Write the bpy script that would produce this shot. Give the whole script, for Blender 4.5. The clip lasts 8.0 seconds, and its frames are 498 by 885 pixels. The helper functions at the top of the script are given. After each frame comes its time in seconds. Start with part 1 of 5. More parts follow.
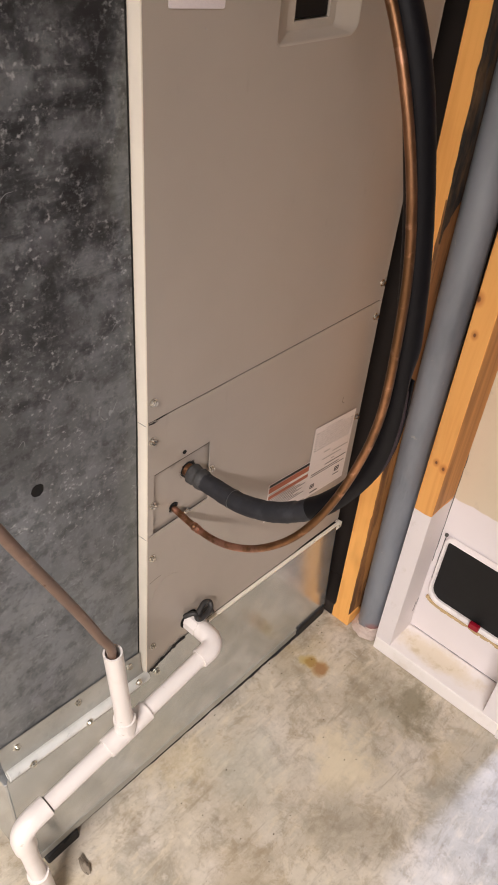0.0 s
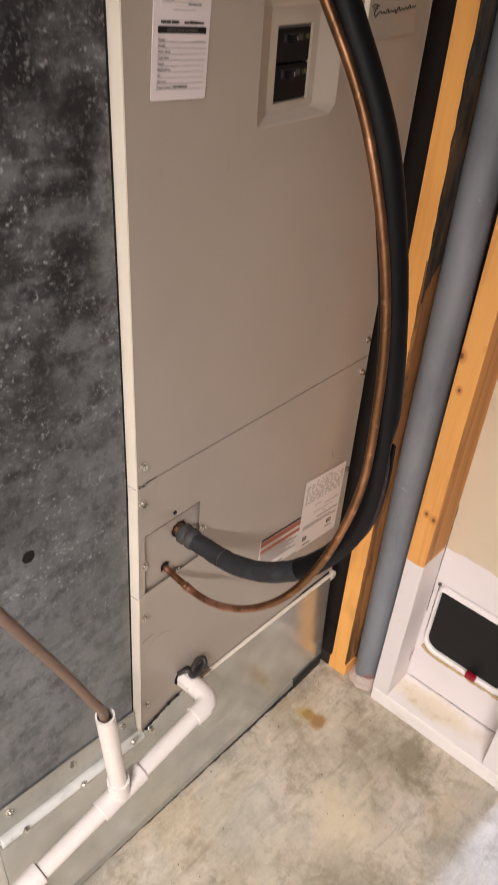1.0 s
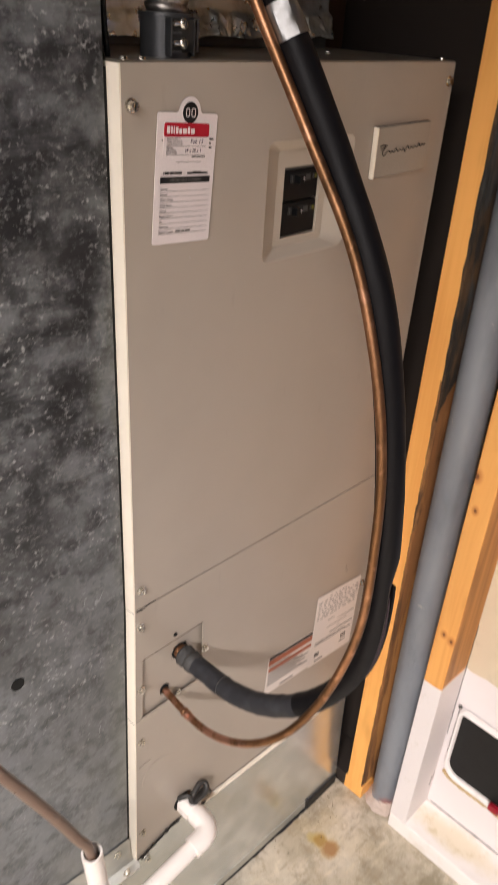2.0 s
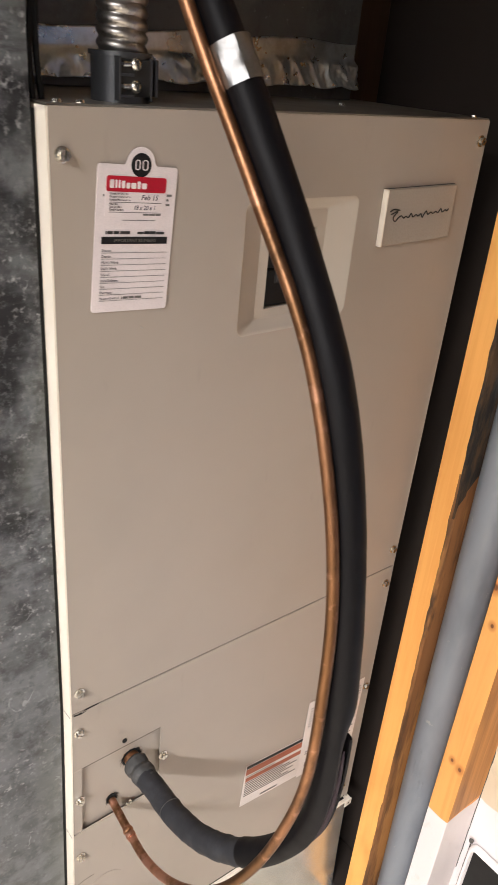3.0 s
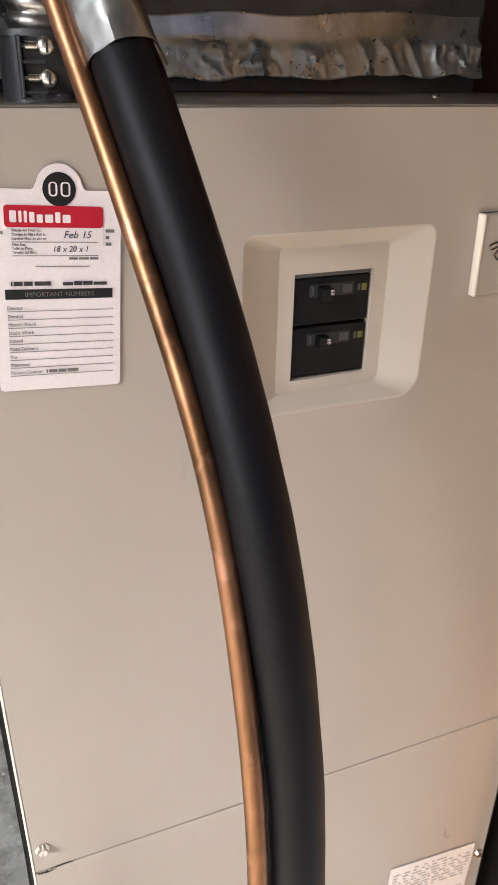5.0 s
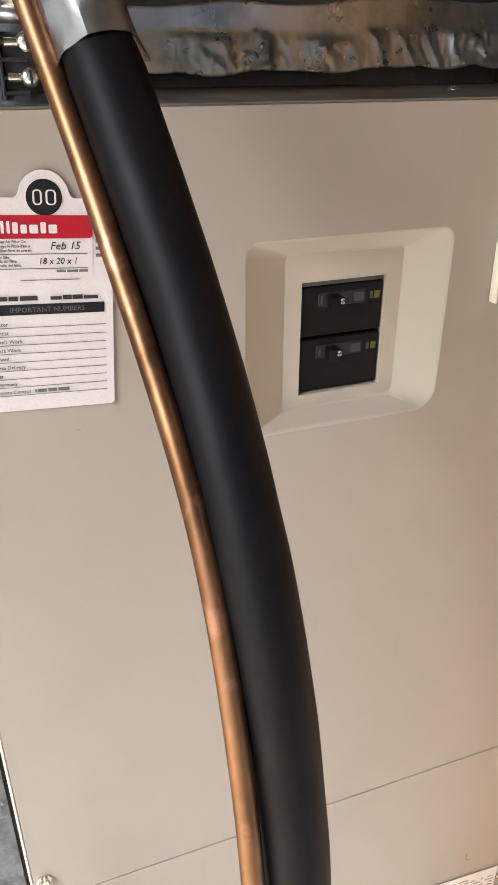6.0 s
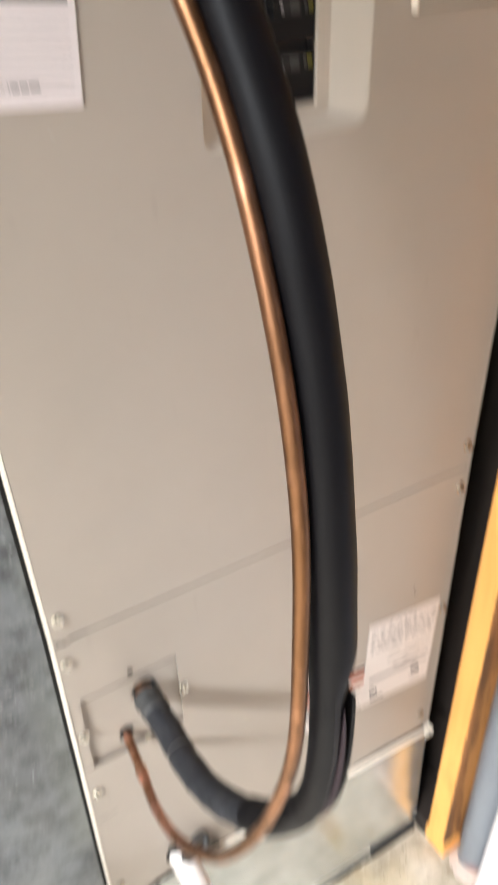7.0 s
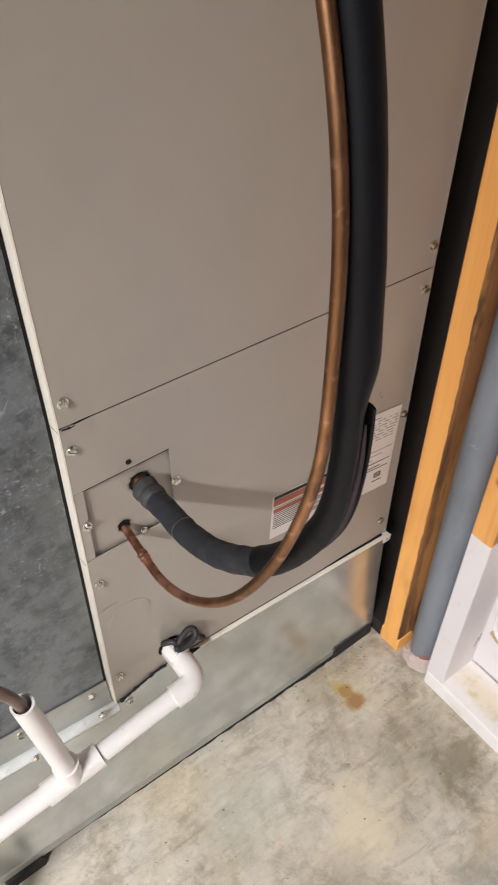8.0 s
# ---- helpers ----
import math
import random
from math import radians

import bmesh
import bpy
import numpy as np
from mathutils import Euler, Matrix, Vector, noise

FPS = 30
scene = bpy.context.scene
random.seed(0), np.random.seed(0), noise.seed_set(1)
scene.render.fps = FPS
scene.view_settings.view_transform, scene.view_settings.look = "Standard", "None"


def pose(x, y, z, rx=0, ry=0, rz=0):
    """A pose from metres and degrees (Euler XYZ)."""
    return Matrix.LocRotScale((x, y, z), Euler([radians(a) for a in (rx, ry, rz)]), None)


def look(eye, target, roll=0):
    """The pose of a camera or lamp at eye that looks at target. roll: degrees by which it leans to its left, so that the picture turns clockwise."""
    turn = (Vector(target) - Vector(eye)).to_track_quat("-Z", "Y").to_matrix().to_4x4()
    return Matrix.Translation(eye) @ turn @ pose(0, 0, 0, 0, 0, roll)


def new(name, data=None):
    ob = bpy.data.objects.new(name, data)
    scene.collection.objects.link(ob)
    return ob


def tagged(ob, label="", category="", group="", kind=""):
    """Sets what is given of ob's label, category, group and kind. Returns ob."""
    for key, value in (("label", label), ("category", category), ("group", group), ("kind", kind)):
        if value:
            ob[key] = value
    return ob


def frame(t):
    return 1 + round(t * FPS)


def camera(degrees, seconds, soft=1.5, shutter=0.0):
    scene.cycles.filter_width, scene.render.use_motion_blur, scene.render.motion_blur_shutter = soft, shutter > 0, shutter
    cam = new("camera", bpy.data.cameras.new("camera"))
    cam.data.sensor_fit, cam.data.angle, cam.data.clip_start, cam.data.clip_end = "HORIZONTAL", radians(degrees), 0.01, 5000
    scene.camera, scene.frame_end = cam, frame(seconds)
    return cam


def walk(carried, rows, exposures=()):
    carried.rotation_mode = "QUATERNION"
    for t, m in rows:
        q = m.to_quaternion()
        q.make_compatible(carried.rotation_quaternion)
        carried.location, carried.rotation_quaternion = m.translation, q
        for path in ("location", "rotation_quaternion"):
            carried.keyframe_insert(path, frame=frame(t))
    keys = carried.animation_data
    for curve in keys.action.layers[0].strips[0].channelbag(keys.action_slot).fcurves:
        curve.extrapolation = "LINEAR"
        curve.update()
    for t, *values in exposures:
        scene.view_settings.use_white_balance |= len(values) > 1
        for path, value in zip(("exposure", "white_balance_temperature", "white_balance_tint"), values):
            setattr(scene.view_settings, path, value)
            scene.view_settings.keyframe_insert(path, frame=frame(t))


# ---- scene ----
cam = camera(37.28, 8.0, soft=1.1, shutter=0.5)
PATH = [
    (0, (-0.4965, -0.5574, 1.4307), (0.7130, 0.4133, 0.1679), 5.52),
    (0.5, (-0.4864, -0.5620, 1.4430), (0.7328, 0.3913, 0.1761), 5.23),
    (1, (-0.4845, -0.5633, 1.4664), (0.7695, 0.4526, 0.2851), 4.44),
    (1.5, (-0.4739, -0.5627, 1.4820), (0.8010, 0.5137, 0.3792), 3.84),
    (1.7, (-0.4613, -0.5669, 1.4975), (0.8153, 0.5434, 0.4310), 3.53),
    (2.8, (-0.2812, -0.5352, 1.5212), (0.8930, 0.7893, 0.5901), 5.68),
    (3, (-0.2545, -0.5420, 1.5114), (0.8967, 0.8015, 0.5789), 5.39),
    (3.5, (-0.2171, -0.5588, 1.5160), (0.8681, 0.8423, 0.5890), 3.85),
    (4, (-0.1694, -0.5485, 1.5358), (0.8480, 0.9294, 0.6522), 3.43),
    (4.5, (-0.0483, -0.4905, 1.5021), (0.7922, 1.0906, 0.6111), 3.09),
    (4.7, (-0.0221, -0.4657, 1.4927), (0.7443, 1.1452, 0.5886), 2.28),
    (5.8, (0.0285, -0.4176, 1.4873), (0.6372, 1.2512, 0.5683), -0.16),
    (6, (0.0259, -0.4122, 1.4901), (0.6575, 1.2420, 0.5602), 0.06),
    (6.5, (-0.0166, -0.4377, 1.4864), (0.7071, 1.1868, 0.5715), -0.74),
    (6.8, (-0.0581, -0.4607, 1.4477), (0.7621, 1.0565, 0.4351), -1.30),
    (7, (-0.0738, -0.4908, 1.3935), (0.7439, 0.9291, 0.2466), -2.01),
    (7.2, (-0.0995, -0.5018, 1.3485), (0.7155, 0.7977, 0.0651), -2.87),
    (7.5, (-0.1406, -0.5049, 1.3200), (0.6646, 0.6869, -0.0698), -2.48),
    (8, (-0.1805, -0.5272, 1.3324), (0.6987, 0.6246, -0.0462), 0.18),
]
EXPOSURES = [(0, -0.41, 6560, 16), (1.7, -0.19, 6540, 15), (2.8, 0.19, 6330, 12), (3.5, 0.28, 6120, 10), (4.5, 0.60, 5960, 10), (6.0, 0.74, 5870, 5), (6.7, 0.83, 5880, 5), (7.0, 0.64, 5880, 6), (7.3, 0.13, 5910, 8), (8.0, -0.26, 5930, 9)]
walk(cam, [(t, look(eye, target, roll)) for t, eye, target, roll in PATH], EXPOSURES)

# ---------------------------------------------------------------- world and lights
world = bpy.data.worlds.new("world")
scene.world = world
world.use_nodes = True
sky = world.node_tree.nodes.new("ShaderNodeTexSky")
sky.sky_type, sky.sun_disc = "NISHITA", False
sky.sun_elevation, sky.sun_rotation = radians(35), radians(70)
world.node_tree.links.new(sky.outputs[0], world.node_tree.nodes["Background"].inputs[0])
world.node_tree.nodes["Background"].inputs[1].default_value = 0.1

LAMP = Vector((-2.33, -1.475, 2.76))
strip_light = bpy.data.lights.new("strip_light", "AREA")
strip_light.shape, strip_light.size, strip_light.size_y = "RECTANGLE", 0.10, 1.30
strip_light.energy, strip_light.color, strip_light.spread = 242, (1.0, 0.965, 0.93), radians(140)
new("strip_light", strip_light).matrix_world = pose(LAMP.x, LAMP.y, LAMP.z)

window_light = bpy.data.lights.new("window_light", "AREA")
window_light.shape, window_light.size, window_light.size_y = "RECTANGLE", 0.34, 1.5
window_light.energy, window_light.color = 208, (0.56, 0.67, 1.0)
new("window_light", window_light).matrix_world = look((3.05, -0.66, 1.35), (0.0, -0.66, 1.0))


# ---------------------------------------------------------------- materials
def lin(r, g, b):
    """sRGB bytes to linear colour."""
    return tuple((c / 255 / 12.92 if c < 11 else ((c / 255 + 0.055) / 1.055) ** 2.4) for c in (r, g, b)) + (1.0,)


class Mat:
    """A node material with short calls."""

    def __init__(self, name, colour, rough=0.5, metal=0.0, spec=0.5):
        self.m = bpy.data.materials.new(name)
        self.m.use_nodes = True
        self.t = self.m.node_tree
        self.b = self.t.nodes["Principled BSDF"]
        self.b.inputs["Base Color"].default_value = colour
        self.b.inputs["Roughness"].default_value = rough
        self.b.inputs["Metallic"].default_value = metal
        self.b.inputs["Specular IOR Level"].default_value = spec
        self.m.diffuse_color = colour
        self.col = None
        self.colour = colour

    def n(self, kind, **inputs):
        node = self.t.nodes.new(kind)
        for k, v in inputs.items():
            self.put(node.inputs[k.replace("_", " ")], v)
        return node

    def put(self, socket, v):
        if isinstance(v, bpy.types.NodeSocket):
            self.t.links.new(v, socket)
        else:
            socket.default_value = v

    def pos(self, scale=(1, 1, 1), shift=(0, 0, 0), obj=False):
        src = self.n("ShaderNodeTexCoord").outputs["Object"] if obj else self.n("ShaderNodeNewGeometry").outputs["Position"]
        mp = self.n("ShaderNodeMapping", Vector=src, Scale=scale, Location=shift)
        return mp.outputs[0]

    def noise(self, scale, detail=4.0, rough=0.6, stretch=(1, 1, 1), shift=(0, 0, 0), obj=False, dist=0.0):
        node = self.n("ShaderNodeTexNoise", Vector=self.pos(stretch, shift, obj), Scale=scale, Detail=detail, Roughness=rough, Distortion=dist)
        return node.outputs["Fac"]

    def ramp(self, fac, lo, hi, smooth=True):
        node = self.n("ShaderNodeMapRange", Value=fac)
        node.interpolation_type = "SMOOTHSTEP" if smooth else "LINEAR"
        node.inputs["From Min"].default_value, node.inputs["From Max"].default_value = lo, hi
        return node.outputs[0]

    def math(self, op, a, b=0.0):
        node = self.t.nodes.new("ShaderNodeMath")
        node.operation = op
        self.put(node.inputs[0], a)
        self.put(node.inputs[1], b)
        return node.outputs[0]

    def over(self, colour, fac):
        """Mix a colour over what is there by a factor."""
        node = self.t.nodes.new("ShaderNodeMix")
        node.data_type = "RGBA"
        self.put(node.inputs["Factor"], fac)
        self.put(node.inputs[6], self.col if self.col is not None else self.colour)
        self.put(node.inputs[7], colour)
        self.col = node.outputs[2]
        self.t.links.new(self.col, self.b.inputs["Base Color"])
        return self

    def rough(self, fac, lo, hi):
        r = self.n("ShaderNodeMapRange", Value=fac)
        r.inputs["To Min"].default_value, r.inputs["To Max"].default_value = lo, hi
        self.t.links.new(r.outputs[0], self.b.inputs["Roughness"])
        return self

    def bump(self, height, strength=0.2, distance=0.001):
        bp = self.n("ShaderNodeBump", Height=height, Strength=strength, Distance=distance)
        if self.b.inputs["Normal"].links:
            self.t.links.new(self.b.inputs["Normal"].links[0].from_socket, bp.inputs["Normal"])
        self.t.links.new(bp.outputs[0], self.b.inputs["Normal"])
        return self


def painted_metal(name, colour, rough=0.42):
    m = Mat(name, colour, rough)
    m.over(tuple(c * 0.93 for c in colour[:3]) + (1,), m.ramp(m.noise(4, 4), 0.35, 0.75))
    m.over(tuple(c * 0.80 for c in colour[:3]) + (1,), m.math("MULTIPLY", m.ramp(m.noise(60, 3, stretch=(1, 1, 0.25)), 0.62, 0.80), 0.35))
    m.rough(m.noise(18, 4), rough - 0.07, rough + 0.10)
    m.bump(m.noise(420, 2), 0.10, 0.0004)
    m.bump(m.noise(5, 2), 0.05, 0.004)
    return m.m


M_PANEL = painted_metal("taupe_paint", lin(171, 160, 148), 0.36)
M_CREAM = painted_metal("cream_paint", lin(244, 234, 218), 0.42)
# panel tone made paler, so the light on the bezel sits in its colour
M_BEZEL = painted_metal("bezel_plastic", lin(190, 179, 165), 0.45)


def galvanised(name, dark, light, rough=0.42, metal=0.75, specks=0.5, blotch=0.6):
    m = Mat(name, dark, rough, metal)
    m.over(light, m.ramp(m.noise(6, 6, 0.65), 0.30, 0.72))
    m.over(tuple(c * 0.45 for c in dark[:3]) + (1,), m.math("MULTIPLY", m.ramp(m.noise(13, 7, 0.72, stretch=(1, 1, 0.8), shift=(3, 1, 2)), 0.52, 0.68), blotch))
    m.over(tuple(c * 0.6 for c in dark[:3]) + (1,), m.math("MULTIPLY", m.ramp(m.noise(70, 3, 0.6), 0.56, 0.70), blotch * 0.7))
    m.over(lin(188, 190, 190), m.math("MULTIPLY", m.ramp(m.noise(165, 2, 0.5, shift=(1, 5, 2)), 0.69, 0.78), specks))
    m.over(lin(150, 155, 150), m.math("MULTIPLY", m.ramp(m.noise(10, 4, 0.6, stretch=(1.6, 1, 0.35), shift=(8, 2, 9)), 0.60, 0.74), 0.35))
    m.rough(m.noise(24, 5), rough - 0.10, rough + 0.16)
    m.bump(m.noise(120, 3), 0.10, 0.0006)
    m.bump(m.noise(4, 2), 0.10, 0.006)
    return m


def duct_metal():
    """Old dull duct steel: cloudy grey, dark smudges and wiped streaks, small pale flecks."""
    m = Mat("dull_galvanised", lin(114, 117, 119), 0.50, 0.42)
    m.over(lin(138, 142, 146), m.ramp(m.noise(3.2, 6, 0.62, shift=(2, 0, 3)), 0.40, 0.72))
    # broad smudges, thickest at the height of the shoulder, thinning towards the foot
    sep = m.n("ShaderNodeSeparateXYZ", Vector=m.pos())
    high = m.ramp(sep.outputs[2], 0.76, 1.20)
    m.over(lin(34, 33, 36), m.math("MULTIPLY", m.ramp(m.noise(13, 6, 0.62, stretch=(1, 1, 1.1), shift=(0.4, 0, 0.2)), 0.36, 0.60), m.math("ADD", m.math("MULTIPLY", high, 0.76), 0.16)))
    m.over(lin(138, 140, 146), m.math("MULTIPLY", m.ramp(m.noise(17, 5, 0.60, shift=(6, 0, 1.2)), 0.50, 0.66), 0.35))
    m.over(lin(34, 34, 36), m.math("MULTIPLY", m.ramp(m.noise(26, 5, 0.60, shift=(5, 5, 1)), 0.50, 0.66), m.math("ADD", m.math("MULTIPLY", high, 0.34), 0.34)))
    m.over(lin(40, 40, 41), m.math("MULTIPLY", m.ramp(m.noise(46, 4, 0.62, shift=(9, 5, 1)), 0.48, 0.64), 0.42))
    # paler in cloudy patches low down
    m.over(lin(160, 162, 160), m.math("MULTIPLY", m.math("MULTIPLY", m.ramp(sep.outputs[2], 0.80, 0.45), m.ramp(m.noise(7, 5, 0.6, shift=(4, 3, 7)), 0.36, 0.66)), 0.5))
    # long wiped streaks on a slant
    rot = m.n("ShaderNodeMapping", Vector=m.pos())
    rot.inputs["Rotation"].default_value = (0, radians(17), 0)
    rot.inputs["Scale"].default_value = (1.0, 1.0, 6.0)
    st = m.n("ShaderNodeTexNoise", Vector=rot.outputs[0], Scale=5.5, Detail=6.0, Roughness=0.62).outputs["Fac"]
    m.over(lin(30, 30, 32), m.math("MULTIPLY", m.ramp(st, 0.50, 0.66), m.math("ADD", m.math("MULTIPLY", high, 0.60), 0.08)))
    m.over(lin(136, 139, 143), m.math("MULTIPLY", m.ramp(st, 0.44, 0.30), 0.25))
    # pale flecks gathered in patches, and a few curved scratches
    patch = m.math("MULTIPLY", m.ramp(m.noise(11, 3, 0.5, shift=(3, 3, 3)), 0.36, 0.60), m.math("ADD", m.math("MULTIPLY", m.ramp(sep.outputs[2], 0.50, 0.85), 0.75), 0.25))
    m.over(lin(150, 152, 154), m.math("MULTIPLY", m.ramp(m.noise(150, 4, 0.65, shift=(1, 5, 2)), 0.50, 0.74), 0.40))
    m.over(lin(206, 207, 208), m.math("MULTIPLY", m.math("MULTIPLY", m.ramp(m.noise(170, 2, 0.5, shift=(7, 5, 4)), 0.57, 0.80), patch), 0.70))
    scr = m.math("ABSOLUTE", m.math("SUBTRACT", m.noise(24, 2, 0.5, shift=(2, 6, 4), dist=0.6), 0.5))
    m.over(lin(186, 188, 190), m.math("MULTIPLY", m.math("MULTIPLY", m.math("SUBTRACT", 1.0, m.ramp(scr, 0.004, 0.013)), m.ramp(m.noise(38, 2, 0.5, shift=(5, 1, 6)), 0.64, 0.74)), 0.45))
    # greenish rub beside the cabinet
    m.over(lin(112, 115, 106), m.math("MULTIPLY", m.math("MULTIPLY", m.ramp(sep.outputs[0], -0.060, -0.030), m.ramp(m.noise(14, 5, 0.6, stretch=(1, 1, 0.3), shift=(3, 2, 5)), 0.48, 0.64)), 0.35))
    m.rough(m.noise(24, 5), 0.40, 0.66)
    m.bump(m.noise(120, 3), 0.10, 0.0006)
    m.bump(m.noise(4, 2), 0.10, 0.006)
    return m.m


M_DUCT = duct_metal()


def bright_metal():
    """Newer sheet steel: satin, faint cloudy spangle, light smudges."""
    m = Mat("bright_galvanised", lin(196, 199, 198), 0.22, 0.72)
    m.over(lin(214, 217, 216), m.ramp(m.noise(14, 4), 0.35, 0.7))
    m.over(lin(164, 164, 158), m.math("MULTIPLY", m.ramp(m.noise(3.5, 4, stretch=(1, 1, 1.6), shift=(1, 4, 2)), 0.52, 0.72), 0.5))
    m.over(lin(190, 188, 180), m.math("MULTIPLY", m.ramp(m.noise(140, 3), 0.55, 0.7), 0.3))
    m.rough(m.noise(9, 4), 0.13, 0.30)
    m.bump(m.noise(3, 2), 0.05, 0.004)
    return m.m


M_GALV = bright_metal()


def satin_metal():
    m = Mat("satin_galvanised", lin(236, 237, 233), 0.45, 0.25)
    m.over(lin(220, 221, 217), m.ramp(m.noise(20, 5), 0.40, 0.72))
    m.over(lin(140, 140, 134), m.math("MULTIPLY", m.ramp(m.noise(48, 5, 0.66), 0.60, 0.74), 0.4))
    m.rough(m.noise(30, 4), 0.36, 0.56)
    return m.m


M_SATIN = satin_metal()
M_HEM = galvanised("worn_hem", lin(164, 163, 155), lin(186, 184, 175), 0.40, 0.4, 0.15, 0.25).m


def shaded_top_metal():
    """Dull sheet steel; the shade on the cabinet's top is put into its darker colour."""
    m = Mat("shaded_top_sheet", lin(132, 126, 116), 0.42, 0.45)
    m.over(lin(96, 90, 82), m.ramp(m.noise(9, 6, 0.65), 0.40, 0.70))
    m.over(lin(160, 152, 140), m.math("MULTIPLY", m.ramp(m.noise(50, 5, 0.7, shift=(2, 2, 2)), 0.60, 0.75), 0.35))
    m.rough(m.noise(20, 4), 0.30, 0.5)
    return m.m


M_TOP = shaded_top_metal()
M_PLENUM = galvanised("plenum_galvanised", lin(92, 94, 95), lin(116, 118, 118), 0.50, 0.45, 0.25, 0.4).m


def foil():
    """Shiny crumpled aluminium tape."""
    m = Mat("foil_tape", lin(212, 220, 223), 0.28, 0.8)
    m.over(lin(160, 167, 170), m.ramp(m.noise(22, 5), 0.42, 0.7))
    m.bump(m.noise(30, 2, 0.5, stretch=(1, 1, 0.6), dist=0.4), 0.12, 0.004)
    m.rough(m.noise(50, 3), 0.20, 0.38)
    return m.m


M_FOIL = foil()


def concrete():
    m = Mat("concrete", lin(206, 195, 176), 0.62)
    m.over(lin(182, 170, 149), m.ramp(m.noise(4.0, 7, 0.62, dist=0.25), 0.40, 0.66))
    m.over(lin(216, 206, 192), m.math("MULTIPLY", m.ramp(m.noise(7.5, 8, 0.68, shift=(4, 2, 0), dist=0.25), 0.46, 0.68), 0.8))
    m.over(lin(134, 123, 103), m.math("MULTIPLY", m.ramp(m.noise(10, 9, 0.74, shift=(9, 1, 0), dist=0.3), 0.46, 0.66), 0.58))
    m.over(lin(150, 132, 104), m.math("MULTIPLY", m.ramp(m.noise(23, 7, 0.70, shift=(3, 8, 0), dist=0.4), 0.50, 0.64), 0.50))
    m.over(lin(226, 214, 192), m.math("MULTIPLY", m.ramp(m.noise(19, 7, 0.70, shift=(8, 5, 0), dist=0.4), 0.54, 0.68), 0.45))
    m.over(lin(194, 172, 130), m.math("MULTIPLY", m.ramp(m.noise(3.4, 5, 0.6, shift=(1.7, 7, 0)), 0.52, 0.70), 0.45))
    m.over(lin(160, 161, 154), m.math("MULTIPLY", m.ramp(m.noise(2.6, 6, 0.65, shift=(6, 3, 0)), 0.48, 0.66), 0.40))
    # trowel drag marks
    drag = m.n("ShaderNodeMapping", Vector=m.pos())
    drag.inputs["Rotation"].default_value = (0, 0, radians(38))
    drag.inputs["Scale"].default_value = (1.0, 4.5, 1.0)
    dr = m.n("ShaderNodeTexNoise", Vector=drag.outputs[0], Scale=11.0, Detail=8.0, Roughness=0.72, Distortion=0.3).outputs["Fac"]
    m.over(lin(222, 207, 180), m.math("MULTIPLY", m.ramp(dr, 0.52, 0.68), 0.48))
    m.over(lin(128, 112, 88), m.math("MULTIPLY", m.ramp(dr, 0.48, 0.32), 0.42))
    m.over(lin(104, 94, 78), m.math("MULTIPLY", m.ramp(m.noise(38, 8, 0.76, shift=(2, 9, 0)), 0.54, 0.72), 0.42))
    m.over(lin(70, 62, 52), m.math("MULTIPLY", m.ramp(m.noise(150, 3, 0.6), 0.66, 0.76), 0.5))
    m.over(lin(218, 210, 196), m.math("MULTIPLY", m.ramp(m.noise(48, 8, 0.78, shift=(2, 2, 2), dist=0.3), 0.55, 0.70), 0.55))
    # broad stains: dark by the sill, pale scuffed slab in the middle
    wide = m.math("MULTIPLY", m.math("SUBTRACT", m.noise(11, 8, 0.75), 0.5), 0.26)
    for cx, cy, r, k, c in ((0.480, -0.312, 0.075, 0.62, lin(112, 102, 74)), (0.45, -0.27, 0.13, 0.35, lin(132, 121, 96)), (0.26, -0.275, 0.10, 0.75, lin(218, 203, 172)), (0.03, -0.03, 0.09, 0.32, lin(206, 188, 146)), (0.12, -0.14, 0.11, 0.4, lin(196, 194, 180)), (0.17, -0.36, 0.10, 0.4, lin(132, 122, 102)), (-0.05, -0.30, 0.10, 0.45, lin(158, 138, 106))):
        d = m.n("ShaderNodeVectorMath", Vector=m.pos((1, 1, 0)))
        d.operation = "DISTANCE"
        d.inputs[1].default_value = (cx, cy, 0)
        m.over(c, m.math("MULTIPLY", m.math("SUBTRACT", 1.0, m.ramp(m.math("ADD", d.outputs["Value"], wide), r * 0.3, r)), k))
    # old rust spot with a yellow rim
    warp = m.math("MULTIPLY", m.math("SUBTRACT", m.noise(60, 4), 0.5), 0.022)
    for cx, cy, r, c in ((0.388, -0.066, 0.016, lin(186, 166, 110)), (0.395, -0.080, 0.024, lin(184, 158, 98)), (0.397, -0.106, 0.029, lin(186, 158, 108)), (0.396, -0.082, 0.016, lin(158, 122, 58)), (0.397, -0.109, 0.023, lin(152, 104, 60))):
        d = m.n("ShaderNodeVectorMath", Vector=m.pos((1, 1, 0)))
        d.operation = "DISTANCE"
        d.inputs[1].default_value = (cx, cy, 0)
        m.over(c, m.math("MULTIPLY", m.math("SUBTRACT", 1.0, m.ramp(m.math("ADD", d.outputs["Value"], warp), r * 0.45, r)), 0.75))
    m.rough(m.noise(12, 5), 0.42, 0.75)
    m.bump(m.noise(90, 6, 0.7), 0.25, 0.0015)
    m.bump(m.noise(6, 4), 0.25, 0.006)
    return m.m


M_CONCRETE = concrete()


